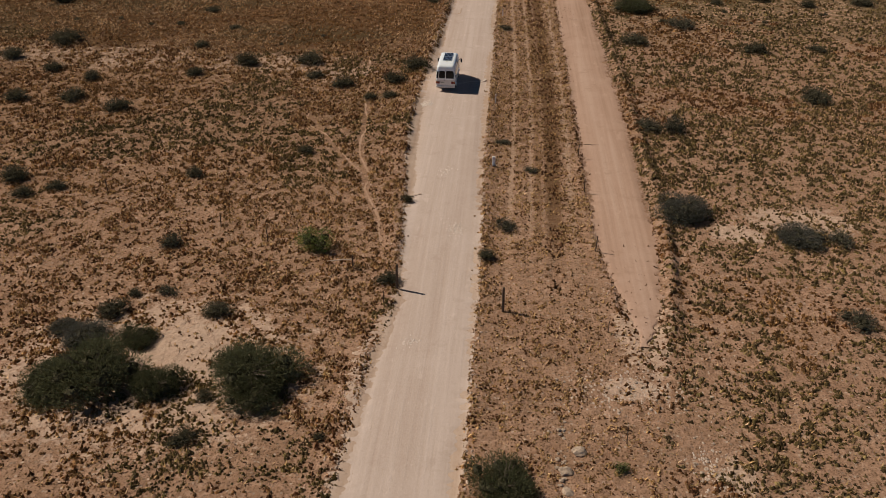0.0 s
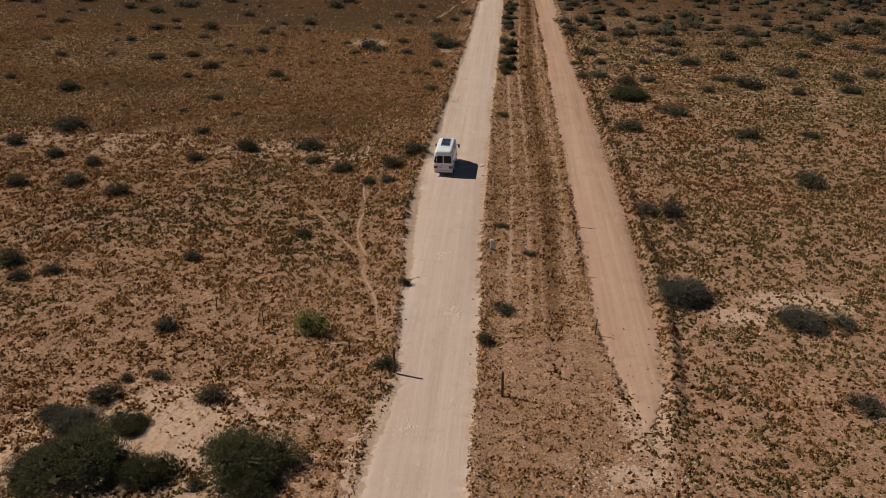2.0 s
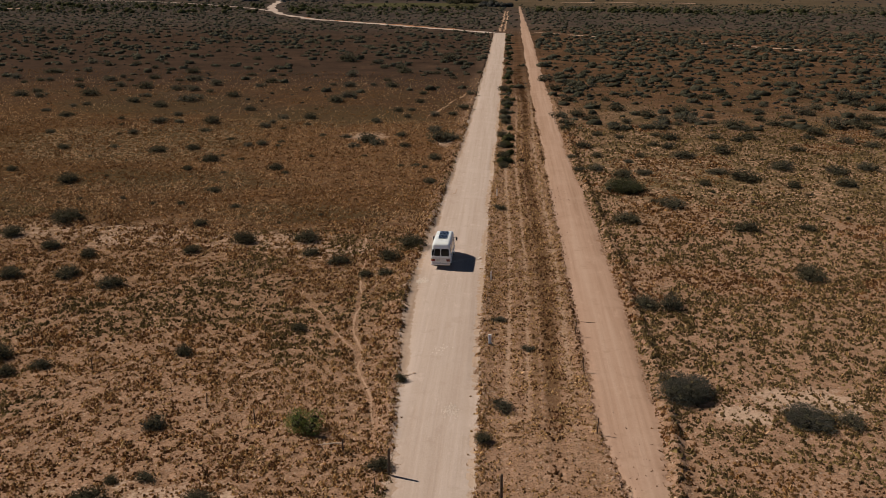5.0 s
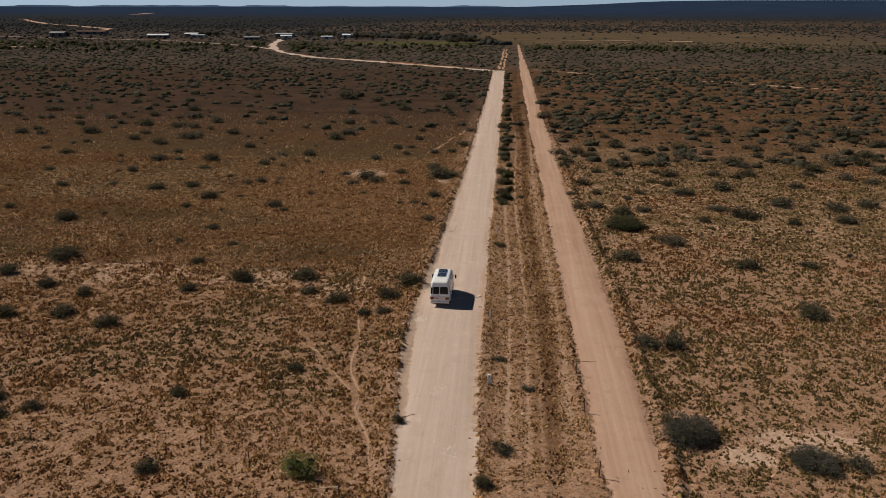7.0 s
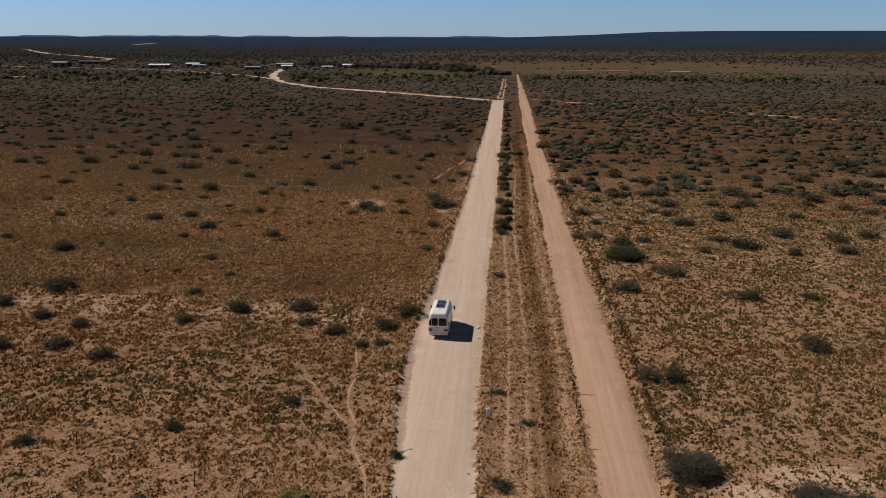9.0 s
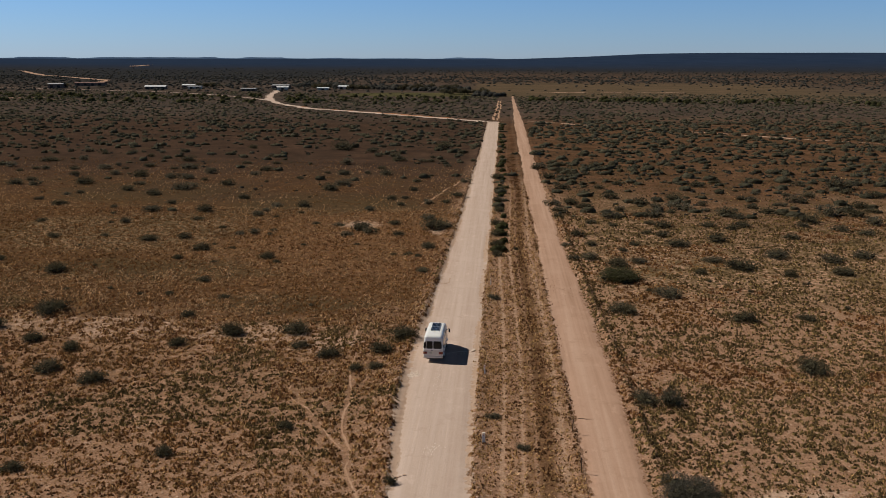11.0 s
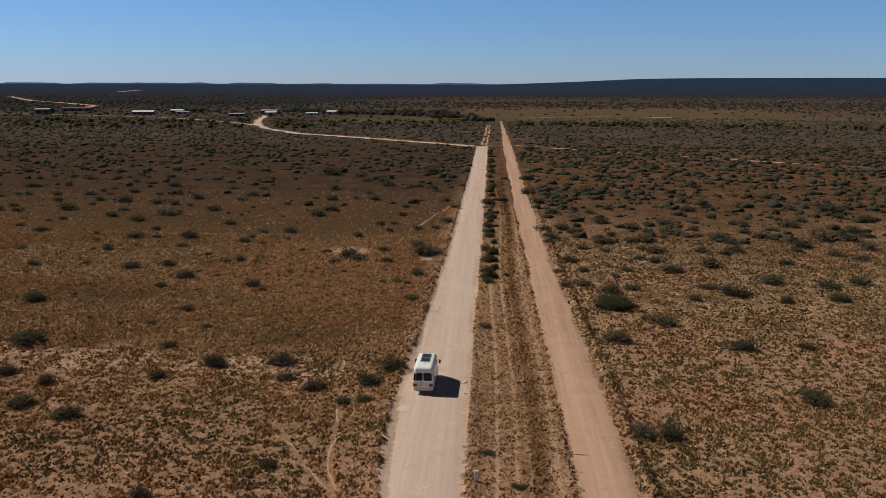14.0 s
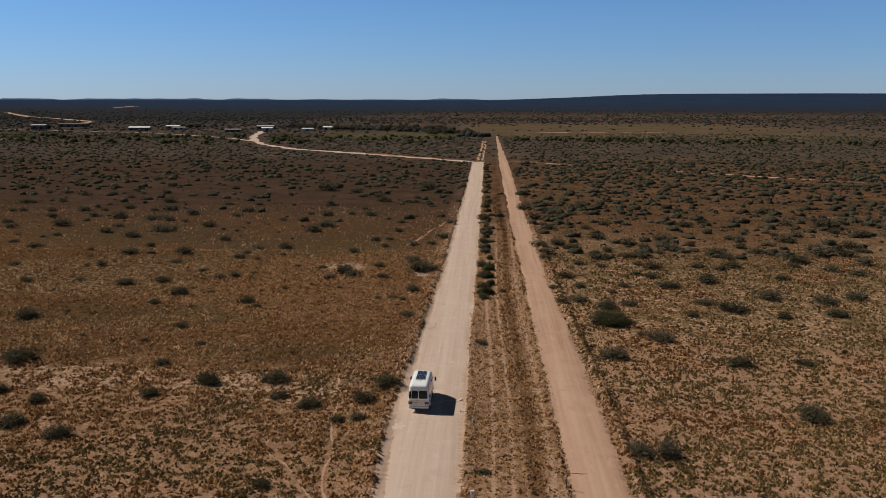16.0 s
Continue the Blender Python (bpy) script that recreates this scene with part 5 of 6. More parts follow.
bushes("scrub", *strew(105, 345, 0.072, 301, (0.8, 2.9), mid_mask), M_FAR_BUSH, "grey-green saltbush scattered over the plain", 6, 0.36, 6)
bushes("scrub", *strew(105, 345, 0.06, 302, (0.4, 1.1), mid_mask), M_FAR_DARK, "small dark shrubs scattered over the plain", 4, 0.4, 3)
bushes("scrub", *strew(345, 640, 0.06, 303, (0.7, 2.4), wide_mask), M_FAR_BUSH, "dense grey-green scrub beyond the crossing", 4, 0.34, 2)
bushes("scrub", *strew(470, 610, 0.03, 304, (1.6, 4.0), green_belt), M_FAR_GREEN, "belt of greener bushes on the plain", 6, 0.55, 4)
bushes("scrub", *strew(560, 800, 0.05, 307, (2.5, 6.0), thicket), M_FAR_DARK, "dark tree belt behind the homestead", 6, 0.62, 4)
bushes("scrub", *strew(640, 1150, 0.012, 305, (1.2, 3.6), wide_mask), M_FAR_DARK, "dark scrub on the far plain", 4, 0.4, 1)
bushes("scrub", *strew(1000, 2000, 0.004, 306, (1.5, 4.0), lambda x, y: 0.75 - 0.7 * sstep(y, 1000, 1900)), M_FAR_DARK, "dark far scrubland", 4, 0.4, 0)
gx = rng.normal(3.6, 0.45, 60)
gy = rng.uniform(75, 330, 60)
bushes("scrub", gx, gy, rng.uniform(0.7, 1.7, 60), M_FAR_GREEN, "row of dark bushes between the two roads", 8, 0.5, 14)

# ---- the small bus ----
VAN_W, VAN_L, VAN_H, VAN_B = 1.95, 5.45, 2.55, 0.42


def van_shape(x, y, z):
    """Bends a plain box into the bus: sides drawn in above, raked ends."""
    up = max(0.0, (z - 1.15) / (VAN_H - 1.15))
    x *= 1 - 0.15 * up**1.6
    rear, front = max(0.0, 1 - y / 1.2), max(0.0, (y - VAN_L + 1.7) / 1.7)
    y += 0.16 * up**1.5 * rear - 0.85 * up**1.3 * front - 0.10 * max(0.0, (0.75 - z)) * front
    x *= 1 - 0.05 * max(0.0, (y - VAN_L + 1.0)) ** 2
    return Vector((x, y, z))


def slab(bm, rows, thick):
    """A closed thin sheet from a grid of points, thickened along the given vector."""
    off = Vector(thick)
    a = [[bm.verts.new(p) for p in r] for r in rows]
    b = [[bm.verts.new(p + off) for p in r] for r in rows]
    h, w = len(rows), len(rows[0])
    for i in range(h - 1):
        for j in range(w - 1):
            bm.faces.new((a[i][j], a[i][j + 1], a[i + 1][j + 1], a[i + 1][j]))
            bm.faces.new((b[i][j], b[i + 1][j], b[i + 1][j + 1], b[i][j + 1]))
    for i in range(h - 1):
        bm.faces.new((a[i][0], a[i + 1][0], b[i + 1][0], b[i][0]))
        bm.faces.new((a[i][-1], b[i][-1], b[i + 1][-1], a[i + 1][-1]))
    for j in range(w - 1):
        bm.faces.new((a[0][j], b[0][j], b[0][j + 1], a[0][j + 1]))
        bm.faces.new((a[-1][j], a[-1][j + 1], b[-1][j + 1], b[-1][j]))
    return bm


def side_pane(side, y0, y1, z0, z1, proud, n=6):
    bm = bmesh.new()
    rows = [[van_shape(side * VAN_W / 2, y0 + (y1 - y0) * j / n, z0 + (z1 - z0) * i / n) + Vector((side * proud, 0, 0)) for j in range(n + 1)] for i in range(n + 1)]
    return slab(bm, rows, (-side * 0.02, 0, 0))


def end_pane(y, x0, x1, z0, z1, proud, n=6, cut=0.0):
    bm = bmesh.new()
    s = -1 if y < 1 else 1
    rows = []
    for i in range(n + 1):
        z = z0 + (z1 - z0) * i / n
        e = cut * (max(0.0, abs(2 * i / n - 1) - 0.6) / 0.4) ** 2
        rows.append([van_shape(x0 + e + (x1 - x0 - 2 * e) * j / n, y, z) + Vector((0, s * proud, 0)) for j in range(n + 1)])
    return slab(bm, rows, (0, -s * 0.02, 0))


def build_van():
    van = new("minibus")
    bm = bmesh.new()
    bmesh.ops.create_cube(bm, size=2.0)
    bmesh.ops.subdivide_edges(bm, edges=bm.edges[:], cuts=13, use_grid_fill=True)
    hx, hy, hz, r = VAN_W / 2, VAN_L / 2, (VAN_H - VAN_B) / 2, 0.24
    for v in bm.verts:
        p = Vector((v.co.x * hx, v.co.y * hy, v.co.z * hz))
        q = Vector((max(-hx + r, min(hx - r, p.x)), max(-hy + r, min(hy - r, p.y)), max(-hz + r, min(hz - r, p.z))))
        d = p - q
        if d.length > 1e-6:
            m = max(abs(d.x), abs(d.y), abs(d.z))
            p = q + d.normalized() * m if d.length > m else p
        v.co = van_shape(p.x, p.y + hy, p.z + hz + VAN_B)
    part("body", bm, M_VAN, van, "cream white painted shell with rounded roof", True)
    # rear wall: a door with a window beside a second window and wrapped corner glass
    for x0, x1, z0, z1 in ((-0.63, -0.08, 1.36, 2.02), (0.06, 0.80, 1.36, 2.02)):
        frame_ob = part("window_frame", end_pane(0, x0 - 0.035, x1 + 0.035, z0 - 0.035, z1 + 0.035, 0.006, cut=0.05), M_SEAL, van)
        part("pane", end_pane(0, x0, x1, z0, z1, 0.012, cut=0.05), M_GLASS, frame_ob, "dark rear window glass")
    part("corner_window", end_pane(0, -0.90, -0.70, 1.32, 2.0, 0.008, cut=0.04), M_GLASS, van, "narrow dark corner window")
    part("door_seam", end_pane(0, -0.685, -0.672, 0.62, 2.12, 0.004, 2), M_SEAL, van)
    part("door_seam", end_pane(0, -0.022, -0.010, 0.62, 2.12, 0.004, 2), M_SEAL, van)
    part("rear_panel", end_pane(0, -0.90, 0.90, 0.62, 1.18, 0.003, 6, 0.03), M_VAN_DUST, van, "dust-covered lower rear panel")
    part("door_handle", box(bmesh.new(), -0.16, -0.06, 1.15, -0.04, -0.01, 1.19, 0.008), M_BLACK, van)
    for sx in (-1, 1):
        light = part("tail_light", box(bmesh.new(), min(sx * 0.56, sx * 0.93), -0.045, 0.80, max(sx * 0.56, sx * 0.93), 0.12, 1.03, 0.02), M_TAIL_RED, van, "red tail light")
        part("indicator", box(bmesh.new(), min(sx * 0.76, sx * 0.92), -0.055, 0.92, max(sx * 0.76, sx * 0.92), -0.03, 1.02, 0.008), M_TAIL_AMBER, light, "amber indicator lens")
    part("bumper", box(bmesh.new(), -0.93, -0.06, 0.40, 0.93, 0.22, 0.60, 0.05), M_VAN_DUST, van, "dusty white rear bumper", True)
    plate = part("number_plate", box(bmesh.new(), -0.43, -0.045, 0.86, -0.05, -0.015, 0.99, 0.006), M_PLATE, van, "small plate with dark bars")
    for k in range(5):
        part("bar", box(bmesh.new(), -0.40 + 0.065 * k, -0.05, 0.895, -0.36 + 0.065 * k, -0.044, 0.96), M_INK, plate)
    part("front_bumper", box(bmesh.new(), -0.97, VAN_L - 0.2, 0.36, 0.97, VAN_L + 0.08, 0.62, 0.05), M_VAN, van, "", True)
    # side glass
    for side in (-1, 1):
        for y0, y1 in ((0.35, 1.15), (1.22, 2.02), (2.09, 2.89), (2.96, 3.66)):
            fr = part("window_frame", side_pane(side, y0 - 0.03, y1 + 0.03, 1.30, 2.03, 0.005), M_SEAL, van)
            part("pane", side_pane(side, y0, y1, 1.34, 1.99, 0.010), M_GLASS, fr)
        part("door_window", side_pane(side, 3.78, 4.5, 1.22, 1.96, 0.008), M_GLASS, van, "dark cab door window")
        part("trim_strip", side_pane(side, 0.2, 5.15, 0.98, 1.05, 0.012), M_SEAL, van, "dark rubbing strip")
        mirror = part("mirror_arm", tube(bmesh.new(), [(side * 0.90, 4.6, 1.75), (side * 1.14, 4.8, 1.86), (side * 1.2, 4.83, 1.8)], [0.02, 0.02, 0.02], 6), M_BLACK, van)
        part("mirror", box(bmesh.new(), side * 1.17 - 0.085, 4.77, 1.45, side * 1.17 + 0.085, 4.84, 1.8, 0.025), M_BLACK, mirror, "black wing mirror")
        for yy in (1.3, 4.35):
            bm = bmesh.new()
            tyre_x = side * 0.84
            m = Matrix.Translation((tyre_x, yy, 0.37)) @ Matrix.Rotation(radians(90), 4, "Y")
            bmesh.ops.create_cone(bm, cap_ends=True, segments=28, radius1=0.37, radius2=0.37, depth=0.24, matrix=m)
            bmesh.ops.bevel(bm, geom=[e for e in bm.edges if e.calc_face_angle(0) > 1.2], offset=0.04, segments=2, affect="EDGES")
            tyre = part("tyre", bm, M_BLACK, van, "black rubber tyre", True)
            bm = bmesh.new()
            bmesh.ops.create_cone(bm, cap_ends=True, segments=20, radius1=0.21, radius2=0.16, depth=0.06, matrix=Matrix.Translation((tyre_x + side * 0.13, yy, 0.37)) @ Matrix.Rotation(radians(90 * side), 4, "Y"))
            part("rim", bm, M_ALU, tyre, "dusty steel rim")
    part("windscreen", end_pane(VAN_L, -0.80, 0.80, 1.30, 2.1, 0.01, 8, 0.06), M_GLASS, van, "dark raked windscreen")
    part("chassis", box(bmesh.new(), -0.7, 0.3, 0.28, 0.7, 5.15, 0.46, 0.03), M_BLACK, van, "dark underbody")
    # two solar panels on the roof
    for y0 in (1.72, 2.94):
        zr = VAN_H + 0.035
        panel = part("solar_panel", box(bmesh.new(), -0.42, y0, zr, 0.42, y0 + 1.15, zr + 0.035, 0.006), M_ALU, van, "aluminium-framed solar panel")
        for i in range(6):
            for j in range(4):
                cx, cy = -0.392 + i * 0.134, y0 + 0.035 + j * 0.274
                part("cell", box(bmesh.new(), cx, cy, zr + 0.03, cx + 0.113, cy + 0.258, zr + 0.041), M_CELL, panel)
        for sx in (-0.34, 0.30):
            for yy in (y0 + 0.08, y0 + 1.0):
                part("bracket", box(bmesh.new(), sx, yy, zr - 0.06, sx + 0.04, yy + 0.06, zr + 0.002), M_ALU, panel)
    part("roof_vent", box(bmesh.new(), -0.08, 1.3, VAN_H - 0.03, 0.08, 1.45, VAN_H + 0.05, 0.02), M_POST_WHITE, van)
    for side in (-1, 1):
        part("roof_gutter", tube(bmesh.new(), [van_shape(side * 0.985, 0.3 + 0.52 * k, 2.32) for k in range(8)], [0.018] * 8, 5), M_VAN, van)
    return tagged(van, "white minibus with two roof solar panels driving on the gravel road", "minibus")


van = build_van()
van.matrix_basis = pose(-2.78, 28.25, 0.09, 0, 0, -1.2)

# ---- posts, stones and patches ----


def log_post(x, y, h, r, label, lean=(0, 0), mat=None):
    root = new("fence_post")
    g = random.Random(int(x * 97 + y * 13))
    bm = bmesh.new()
    pts = [(lean[0] * k / 4 + g.uniform(-0.012, 0.012), lean[1] * k / 4 + g.uniform(-0.012, 0.012), h * k / 4 - (0.25 if k == 0 else 0)) for k in range(5)]
    tube(bm, pts, [r * 1.1, r * 1.04, r, r * 0.97, r * 0.92], 9)
    part("shaft", bm, mat or M_WOOD, root)
    for z in (0.35, 0.75, 1.1):
        if z < h:
            bm = tube(bmesh.new(), [(lean[0] * z / h + r * 1.12 * math.cos(a), lean[1] * z / h + r * 1.12 * math.sin(a), z) for a in [0.7 * k for k in range(10)]], [0.004] * 10, 4)
            part("wire_tie", bm, M_SEAL, root)
    root.matrix_basis = pose(x, y, float(height(x, y)))
    return tagged(root, label, "fence post", group="fence posts")


log_post(-3.11, -7.8, 1.75, 0.08, "thick dark weathered wooden gatepost beside the road", (0.02, 0.0))
log_post(3.46, -9.68, 1.65, 0.08, "dark weathered wooden gatepost in dry grass", (0.0, 0.03))
log_post(-6.25, -5.6, 0.95, 0.055, "short weathered wooden post with a fallen rail", (0.03, 0.0))
log_post(-3.7, -9.6, 0.9, 0.03, "thin steel fence dropper by the road bank", (0.03, 0.02))
log_post(9.5, -11.5, 1.0, 0.025, "thin steel fence dropper on bare sand", (0.02, 0.0))
log_post(9.6, -20.7, 1.1, 0.025, "thin leaning fence dropper on stony ground", (-0.05, 0.05))
for x, y, lean in ((-33.4, 8.2, 0.04), (-26.6, 4.1, -0.03), (-16.4, -0.7, 0.05), (-12.6, -2.5, -0.02)):
    log_post(x, y, 1.1, 0.035, "thin weathered fence dropper among dry tussocks", (lean, 0.02))
for x, y, lean in ((9.23, 13.2, 0.03), (9.33, 6.7, -0.02), (9.5, -2.2, 0.04)):
    log_post(x, y, 1.15, 0.035, "thin weathered fence dropper beside the sandy track", (lean, 0.01))
rail = link_bm("fallen_rail", tube(bmesh.new(), [(-6.3, -5.55, 0.72), (-7.0, -5.3, 0.52), (-8.05, -4.9, 0.12)], [0.035, 0.04, 0.03], 7), M_RAIL)
tagged(rail, "bleached fallen wooden rail leaning on a short post", "rail")
stick = link_bm("stick", tube(bmesh.new(), [(9.9, 16.1, 0.07), (10.6, 15.9, 0.1), (11.3, 16.0, 0.08)], [0.02, 0.035, 0.015], 6), M_WOOD)
tagged(stick, "dark dry stick lying on the sandy track", "stick")


def guide_post(x, y, h, label, fat=1.0):
    root = new("guide_post")
    bm = bmesh.new()
    box(bm, -0.06 * fat, -0.03 * fat, -0.1, 0.06 * fat, 0.03 * fat, h, 0.012)
    part("shaft", bm, M_POST_WHITE, root)
    part("reflector", box(bmesh.new(), -0.03, -0.03 * fat - 0.008, h - 0.2, 0.03, -0.03 * fat + 0.004, h - 0.1, 0.003), M_RED_REFLECTOR, root, "red reflector strip")
    part("cap", box(bmesh.new(), -0.065 * fat, -0.035 * fat, h - 0.012, 0.065 * fat, 0.035 * fat, h + 0.02, 0.01), M_POST_WHITE, root)
    root.matrix_basis = pose(x, y, float(height(x, y)), 2, -2, 8)
    return tagged(root, label, "guide post", group="guide posts")


guide_post(2.2, 25.5, 0.85, "white plastic roadside guide post in dry grass")
guide_post(2.4, 11.1, 0.8, "stout white roadside marker post in dry grass", 2.0)
guide_post(2.35, 57.0, 0.85, "slim white roadside guide post beside gravel")


def make_rock(seed):
    g = random.Random(seed)
    bm = bmesh.new()
    bmesh.ops.create_icosphere(bm, subdivisions=2, radius=0.5)
    for v in bm.verts:
        n = noise.noise(v.co * 2.2 + Vector((seed * 3.1, 0, 0)))
        v.co *= 1 + 0.45 * n
        v.co.z *= 0.5
    return tagged(link_bm("rock", bm, M_ROCK), "pale weathered limestone rock on sand", "rock", group="rocks")


rocks = [make_rock(k) for k in range(4)]
rrng = random.Random(9)
spots = [(7.3, -21.4, 0.62), (6.6, -22.7, 0.6), (6.6, -24.0, 0.45)]
spots += [(6.5 + rrng.gauss(0, 0.28), rrng.uniform(-26, -16.0), rrng.uniform(0.07, 0.24)) for _ in range(46)]
spots += [(10 + rrng.gauss(0, 1.5), -16.3 + rrng.gauss(0, 1.2), rrng.uniform(0.06, 0.2)) for _ in range(40)]
spots += [(13.4 + rrng.gauss(0, 0.6), -22.4 + rrng.gauss(0, 1.4), rrng.uniform(0.06, 0.2)) for _ in range(22)]
for k, (x, y, s) in enumerate(spots):
    m = pose(x, y, float(height(x, y)) + 0.1 * s, 0, 0, rrng.uniform(0, 360)) @ Matrix.Diagonal((s * rrng.uniform(0.9, 1.4), s, s, 1))
    if k < len(rocks):
        rocks[k].matrix_basis = m
    else:
        base = rocks[k % len(rocks)]
        keep = base.matrix_basis.copy()
        base.matrix_basis = Matrix()
        copy_thing(base, m)
        base.matrix_basis = keep


def grit_patch(x, y, w, l, label, seed, n=90, mat=None):
    """A spill of pale grit: many flat flakes of uneven size, thinning outwards."""
    g = np.random.default_rng(seed)
    vs, fs = [], []
    for _ in range(n):
        px, py = x + g.normal(0, w * 0.3), y + g.normal(0, l * 0.3)
        r = g.uniform(0.02, 0.07) * min(w, 1.2)
        u = (px - float(road_l(py))) / float(road_r(py) - road_l(py))
        z = float(height(px, py)) + (0.054 + 0.05 * (1 - (2 * u - 1) ** 2) if 0.02 < u < 0.98 else 0.012)
        k = len(vs)
        for a in np.linspace(0, 2 * np.pi, 7, endpoint=False):
            q = r * g.uniform(0.55, 1.2)
            vs.append((px + math.cos(a) * q, py + math.sin(a) * q * 1.5, z - 0.012))
        vs.append((px, py, z + g.uniform(0.008, 0.02)))
        fs += [(k + i, k + (i + 1) % 7, k + 7) for i in range(7)]
    return tagged(arrays("grit_patch", vs, fs, mat or M_CALC), label, "grit", kind="stuff")


grit_patch(0.0, 0.2, 0.8, 1.6, "white limestone grit spilled on the road", 1, 220, M_GRIT)
grit_patch(-4.5, 24.9, 1.4, 1.4, "white limestone grit at the road edge", 2, 280, M_GRIT)
grit_patch(-2.1, 24.0, 0.7, 5.0, "pale scuffed grit on the road", 3, 60, M_GRIT)
grit_patch(-0.9, 30.9, 3.2, 1.0, "pale grit band across the road", 4, 60, M_GRIT)
grit_patch(-1.7, -13.3, 0.9, 0.8, "pale grit on the near road", 5, 60, M_GRIT)
grit_patch(-1.4, 9.5, 1.0, 1.6, "pale scuffed grit on the road surface", 6, 50, M_GRIT)
grit_patch(10.2, -16.5, 6.4, 3.2, "pale limestone rubble on the sandy verge", 7, 330)
grit_patch(13.4, -22.4, 1.6, 3.4, "pale stony rubble on the sand", 8, 160)
grit_patch(-21.0, 96.0, 6.0, 5.0, "bare pale sand round shrubs", 9, 520)
grit_patch(-6.9, 92.0, 2.5, 5.0, "bare pale sand beside the road", 10, 260)



def crumbs(side, off, spread, y0, y1, n, mat, label, seed, lift=0.05):
    """Crumbled soil and small stones along an edge: flat uneven flakes, as one mesh."""
    g = np.random.default_rng(seed)
    y = g.uniform(y0, y1, n)
    x = side(y) + off + g.normal(0, spread, n) * (0.6 + 0.8 * vnoise(y / 2.5, 0 * y, seed))
    r, k = g.uniform(0.03, 0.11, (n, 1)) * g.uniform(0.5, 1.0, (n, 1)), 6
    a = np.linspace(0, 2 * np.pi, k, endpoint=False)[None] + g.uniform(0, 1, (n, 1))
    q = r * g.uniform(0.55, 1.3, (n, k))
    z = height(x, y)[:, None] + lift
    rim = np.stack([x[:, None] + np.cos(a) * q, y[:, None] + np.sin(a) * q * 1.3, z - 0.03 + 0 * a], -1)
    top = np.stack([x, y, z[:, 0] + 0.25 * r[:, 0]], -1)[:, None]
    v = np.concatenate([rim, top], 1).reshape(-1, 3)
    i = np.arange(k)
    f = (np.stack([i, (i + 1) % k, np.full(k, k)], -1)[None] + (k + 1) * np.arange(n)[:, None, None]).reshape(-1, 3)
    return tagged(arrays("crumbled_soil", v, f, mat), label, "soil crumbs", kind="stuff")


crumbs(road_l, -0.15, 0.3, -30, 60, 2000, M_SHOULDER, "crumbled pale soil along the gravel edge", 501)
crumbs(road_l, -0.9, 0.45, -30, 60, 2400, M_SOIL_CRUMB, "crumbled red soil along the road bank", 502, 0.03)
crumbs(road_r, 0.1, 0.25, -30, 60, 1300, M_SHOULDER, "crumbled soil between gravel and dry grass", 503)
crumbs(track_r, -0.05, 0.25, -9, 60, 1500, M_TRACK, "crumbled orange sand along the berm", 504)
crumbs(track_l, 0.05, 0.25, -9, 60, 1500, M_TRACK, "crumbled orange sand along the track", 505)

# ---- homestead and far trees ----


def shed(x, y, w, l, h, turn, roof, wall, label, pitch=0.9, doors=2):
    root = new("farm_shed")
    bm = bmesh.new()
    box(bm, -w / 2, -l / 2, 0, w / 2, l / 2, h)
    part("wall", bm, wall, root)
    bm = bmesh.new()
    o = 0.5
    prof = [(-l / 2 - o, h), (0, h + pitch), (l / 2 + o, h), (l / 2 + o, h + 0.12), (0, h + pitch + 0.12), (-l / 2 - o, h + 0.12)]
    a = [bm.verts.new((-w / 2 - o, p, q)) for p, q in prof]
    b = [bm.verts.new((w / 2 + o, p, q)) for p, q in prof]
    bm.faces.new(a[::-1])
    bm.faces.new(b)
    for k in range(6):
        bm.faces.new((a[k], a[(k + 1) % 6], b[(k + 1) % 6], b[k]))
    part("roof", bm, roof, root)
    for k in range(doors):
        cx = -w / 2 + w * (k + 0.5) / doors
        part("door", box(bmesh.new(), cx - 1.2, -l / 2 - 0.06, 0.05, cx + 1.2, -l / 2 + 0.05, min(h - 0.4, 2.6)), M_DOOR, root)
    root.matrix_basis = pose(x, y, float(height(x, y)), 0, 0, turn)
    return tagged(root, label, "shed", group="homestead sheds")


shed(-292, 684, 17, 9, 2.2, 8, M_SHED_ROOF, M_SHED_WALL, "long farm shed with a white sheet-metal roof", 1.0, 4)
shed(-276, 722, 12, 8, 2.2, -4, M_SHED_ROOF, M_SHED_WALL, "white-roofed farm shed among shrubs", 0.8, 2)
shed(-262, 696, 11, 6, 2.0, 3, M_SHED_GREY, M_SHED_PALE, "low outbuilding with a grey metal roof", 0.5, 2)
shed(-203, 656, 12, 6, 1.9, 5, M_SHED_GREY, M_SHED_WALL, "low open farm shed with a grey roof", 0.4, 3)
shed(-190, 712, 15, 8, 2.7, -6, M_SHED_GREY, M_SHED_WALL, "homestead building with a grey metal roof", 0.7, 2)
shed(-180, 676, 9, 6, 2.4, 12, M_SHED_ROOF, M_SHED_PALE, "pale cottage with a white roof", 0.7, 1)
shed(-147, 683, 9, 6, 1.7, 4, M_SHED_ROOF, M_SHED_PALE, "small cottage with a white metal roof", 0.5, 1)
shed(-131, 700, 11, 7, 2.4, -6, M_SHED_ROOF, M_SHED_PALE, "white house beside dark trees", 0.9, 2)
shed(-386, 696, 12, 9, 3.6, 6, M_SHED_GREY, M_SHED_WALL, "dark farm shed on the far plain", 0.7, 2)
shed(-386, 760, 27, 9, 2.6, 3, M_SHED_RUST, M_SHED_WALL, "long rusty farm shed by the sandy road", 0.6, 4)


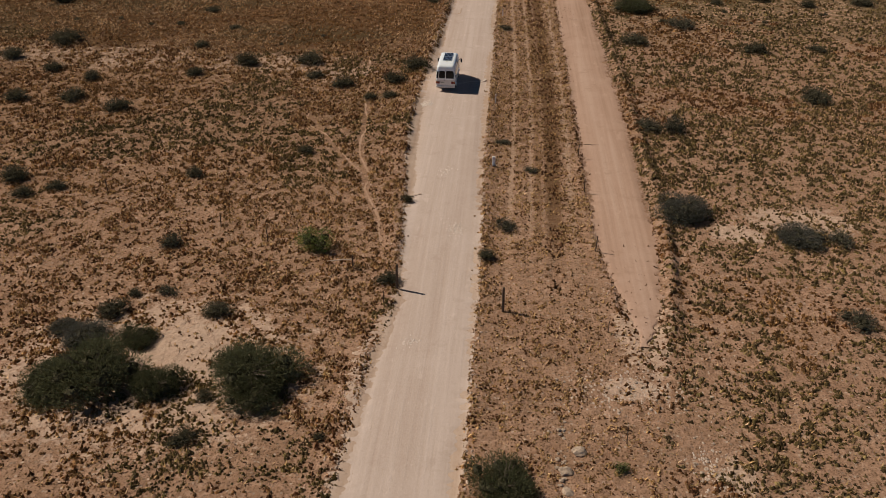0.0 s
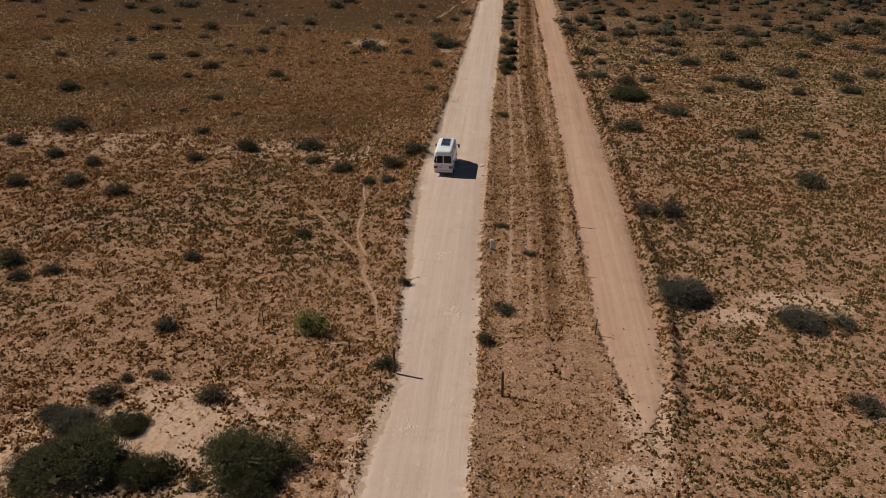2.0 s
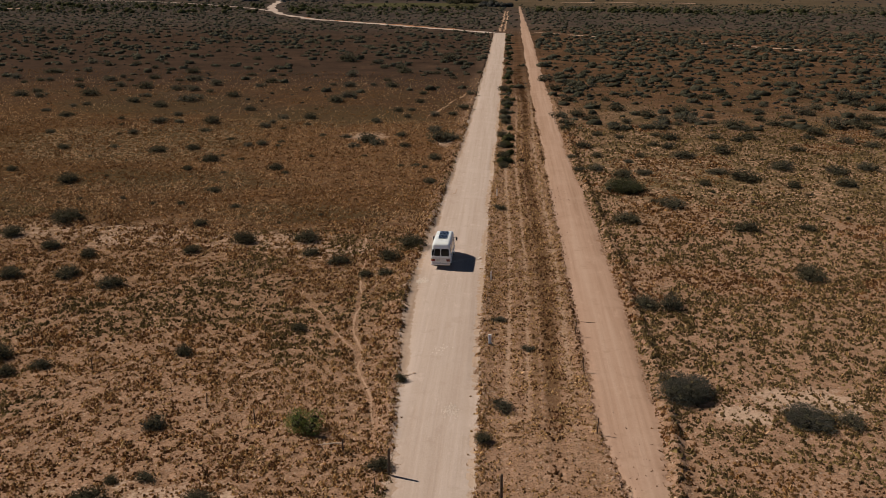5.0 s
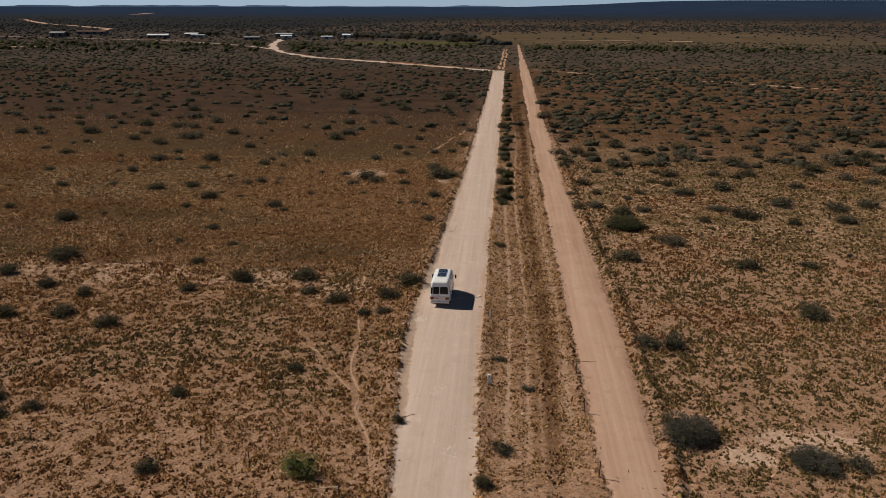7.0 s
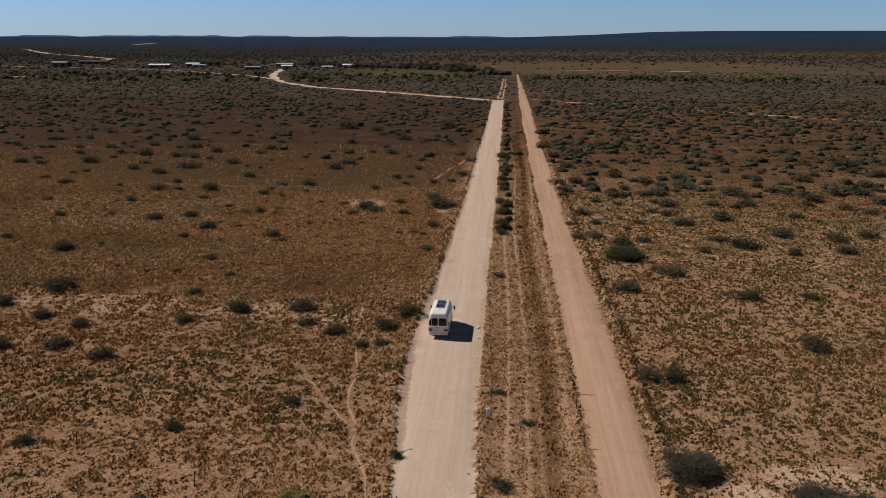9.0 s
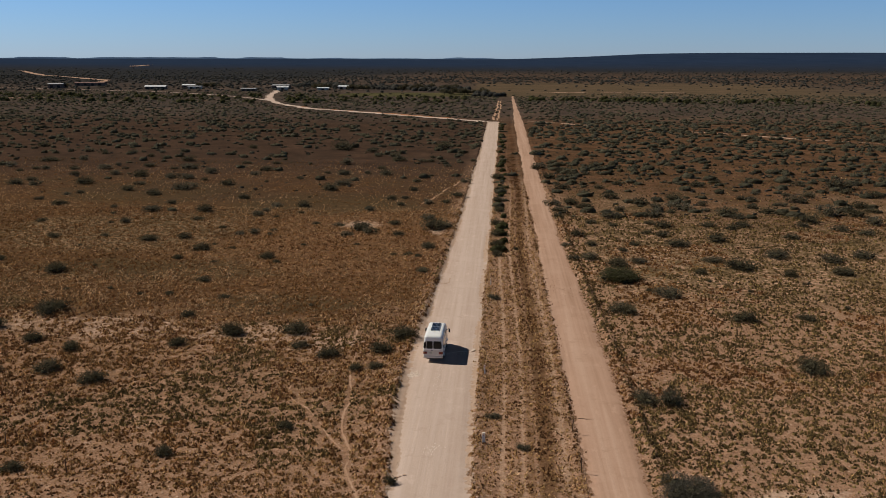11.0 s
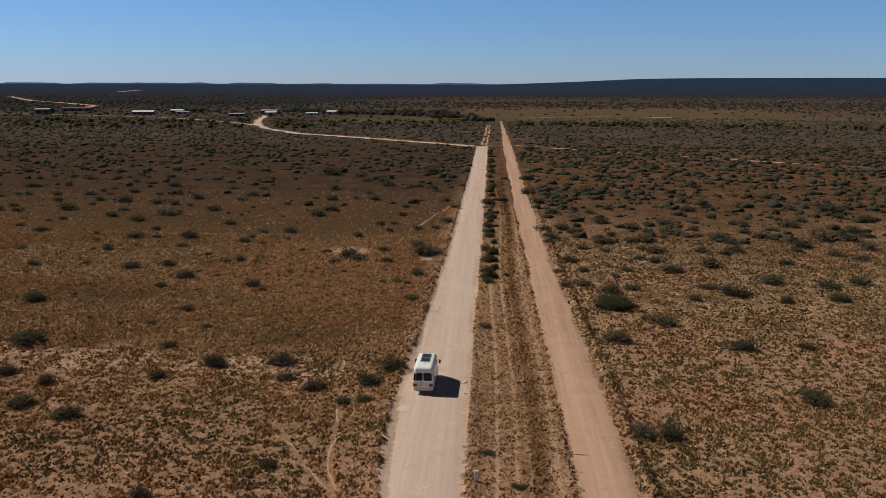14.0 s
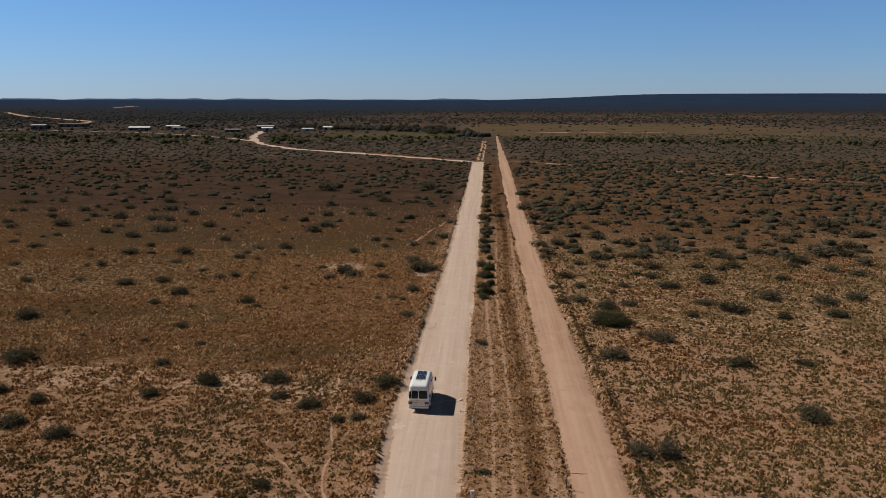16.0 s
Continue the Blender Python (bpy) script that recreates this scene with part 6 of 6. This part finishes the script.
def make_tree(seed):
    g = np.random.default_rng(seed)
    root = new("tree")
    bm = bmesh.new()
    tube(bm, [(0, 0, -0.2), (0.1, 0.05, 1.0), (0.0, 0.1, 2.2)], [0.22, 0.17, 0.1], 7)
    for _ in range(5):
        a = g.uniform(0, 6.28)
        tube(bm, [(0, 0.05, 1.2), (math.cos(a) * 0.8, math.sin(a) * 0.8, 2.2), (math.cos(a) * 1.6, math.sin(a) * 1.6, 3.0)], [0.1, 0.07, 0.03], 5)
    part("trunk", bm, M_BARK, root)
    v, f = leaf_cloud(g, 420, 0.22, 8, 1.0)
    v = v * (3.0, 3.0, 3.2) + (0, 0, 1.2)
    crown = arrays("crown", v, f, M_LEAF_DARK)
    crown.parent = root
    return tagged(root, "dark bushy tree near the homestead", "tree", group="homestead trees")


trees = [make_tree(k) for k in range(3)]
trng = random.Random(21)
tspots = [(-150 + trng.uniform(-6, 6), 700 + trng.uniform(-8, 8)) for _ in range(6)] + [(-118 + trng.uniform(-8, 8), 690 + trng.uniform(-8, 8)) for _ in range(10)]
tspots += [(-262 + trng.uniform(-9, 9), 730 + trng.uniform(-10, 10)) for _ in range(7)] + [(-20 + trng.uniform(-20, 12), 610 + trng.uniform(-12, 10)) for _ in range(14)]
tspots += [(-58 + trng.uniform(-25, 25), 690 + trng.uniform(-18, 30)) for _ in range(26)] + [(-380, 700), (-391, 701), (-160, 712), (-186, 722)]
for k, (x, y) in enumerate(tspots):
    s = trng.uniform(0.6, 1.15)
    m = pose(x, y, float(height(x, y)), 0, 0, trng.uniform(0, 360)) @ Matrix.Diagonal((s * 1.2, s * 1.2, s, 1))
    if k < 3:
        trees[k].matrix_basis = m
    else:
        base = trees[k % 3]
        keep = base.matrix_basis.copy()
        base.matrix_basis = Matrix()
        copy_thing(base, m)
        base.matrix_basis = keep

# ---- the farthest hills ----
az = np.radians(np.linspace(-42, 4, 200))
top = 6 + (5 * sstep(vnoise(np.degrees(az) / 2.2, 0 * az, 77), 0.4, 0.55) + 3 * vnoise(np.degrees(az) / 0.7, 0 * az, 78) + 5) * sstep(-np.degrees(az), -3.5, 3)
hx, hy = 4780 * np.sin(az), 4780 * np.cos(az)
v = np.concatenate([np.stack([hx, hy, 0 * az - 5], -1), np.stack([hx * 1.004, hy * 1.004, top], -1), np.stack([hx * 1.012, hy * 1.012, top], -1), np.stack([hx * 1.02, hy * 1.02, 0 * az - 5], -1)])
i = np.arange(199)
f = np.concatenate([np.stack([i + 200 * k, i + 1 + 200 * k, i + 201 + 200 * k, i + 200 + 200 * k], -1) for k in range(3)])
tagged(arrays("backdrop_hills", v, f, M_RIDGE, True), "low hills on the horizon, coloured blue-grey for haze", "hills", kind="structure")
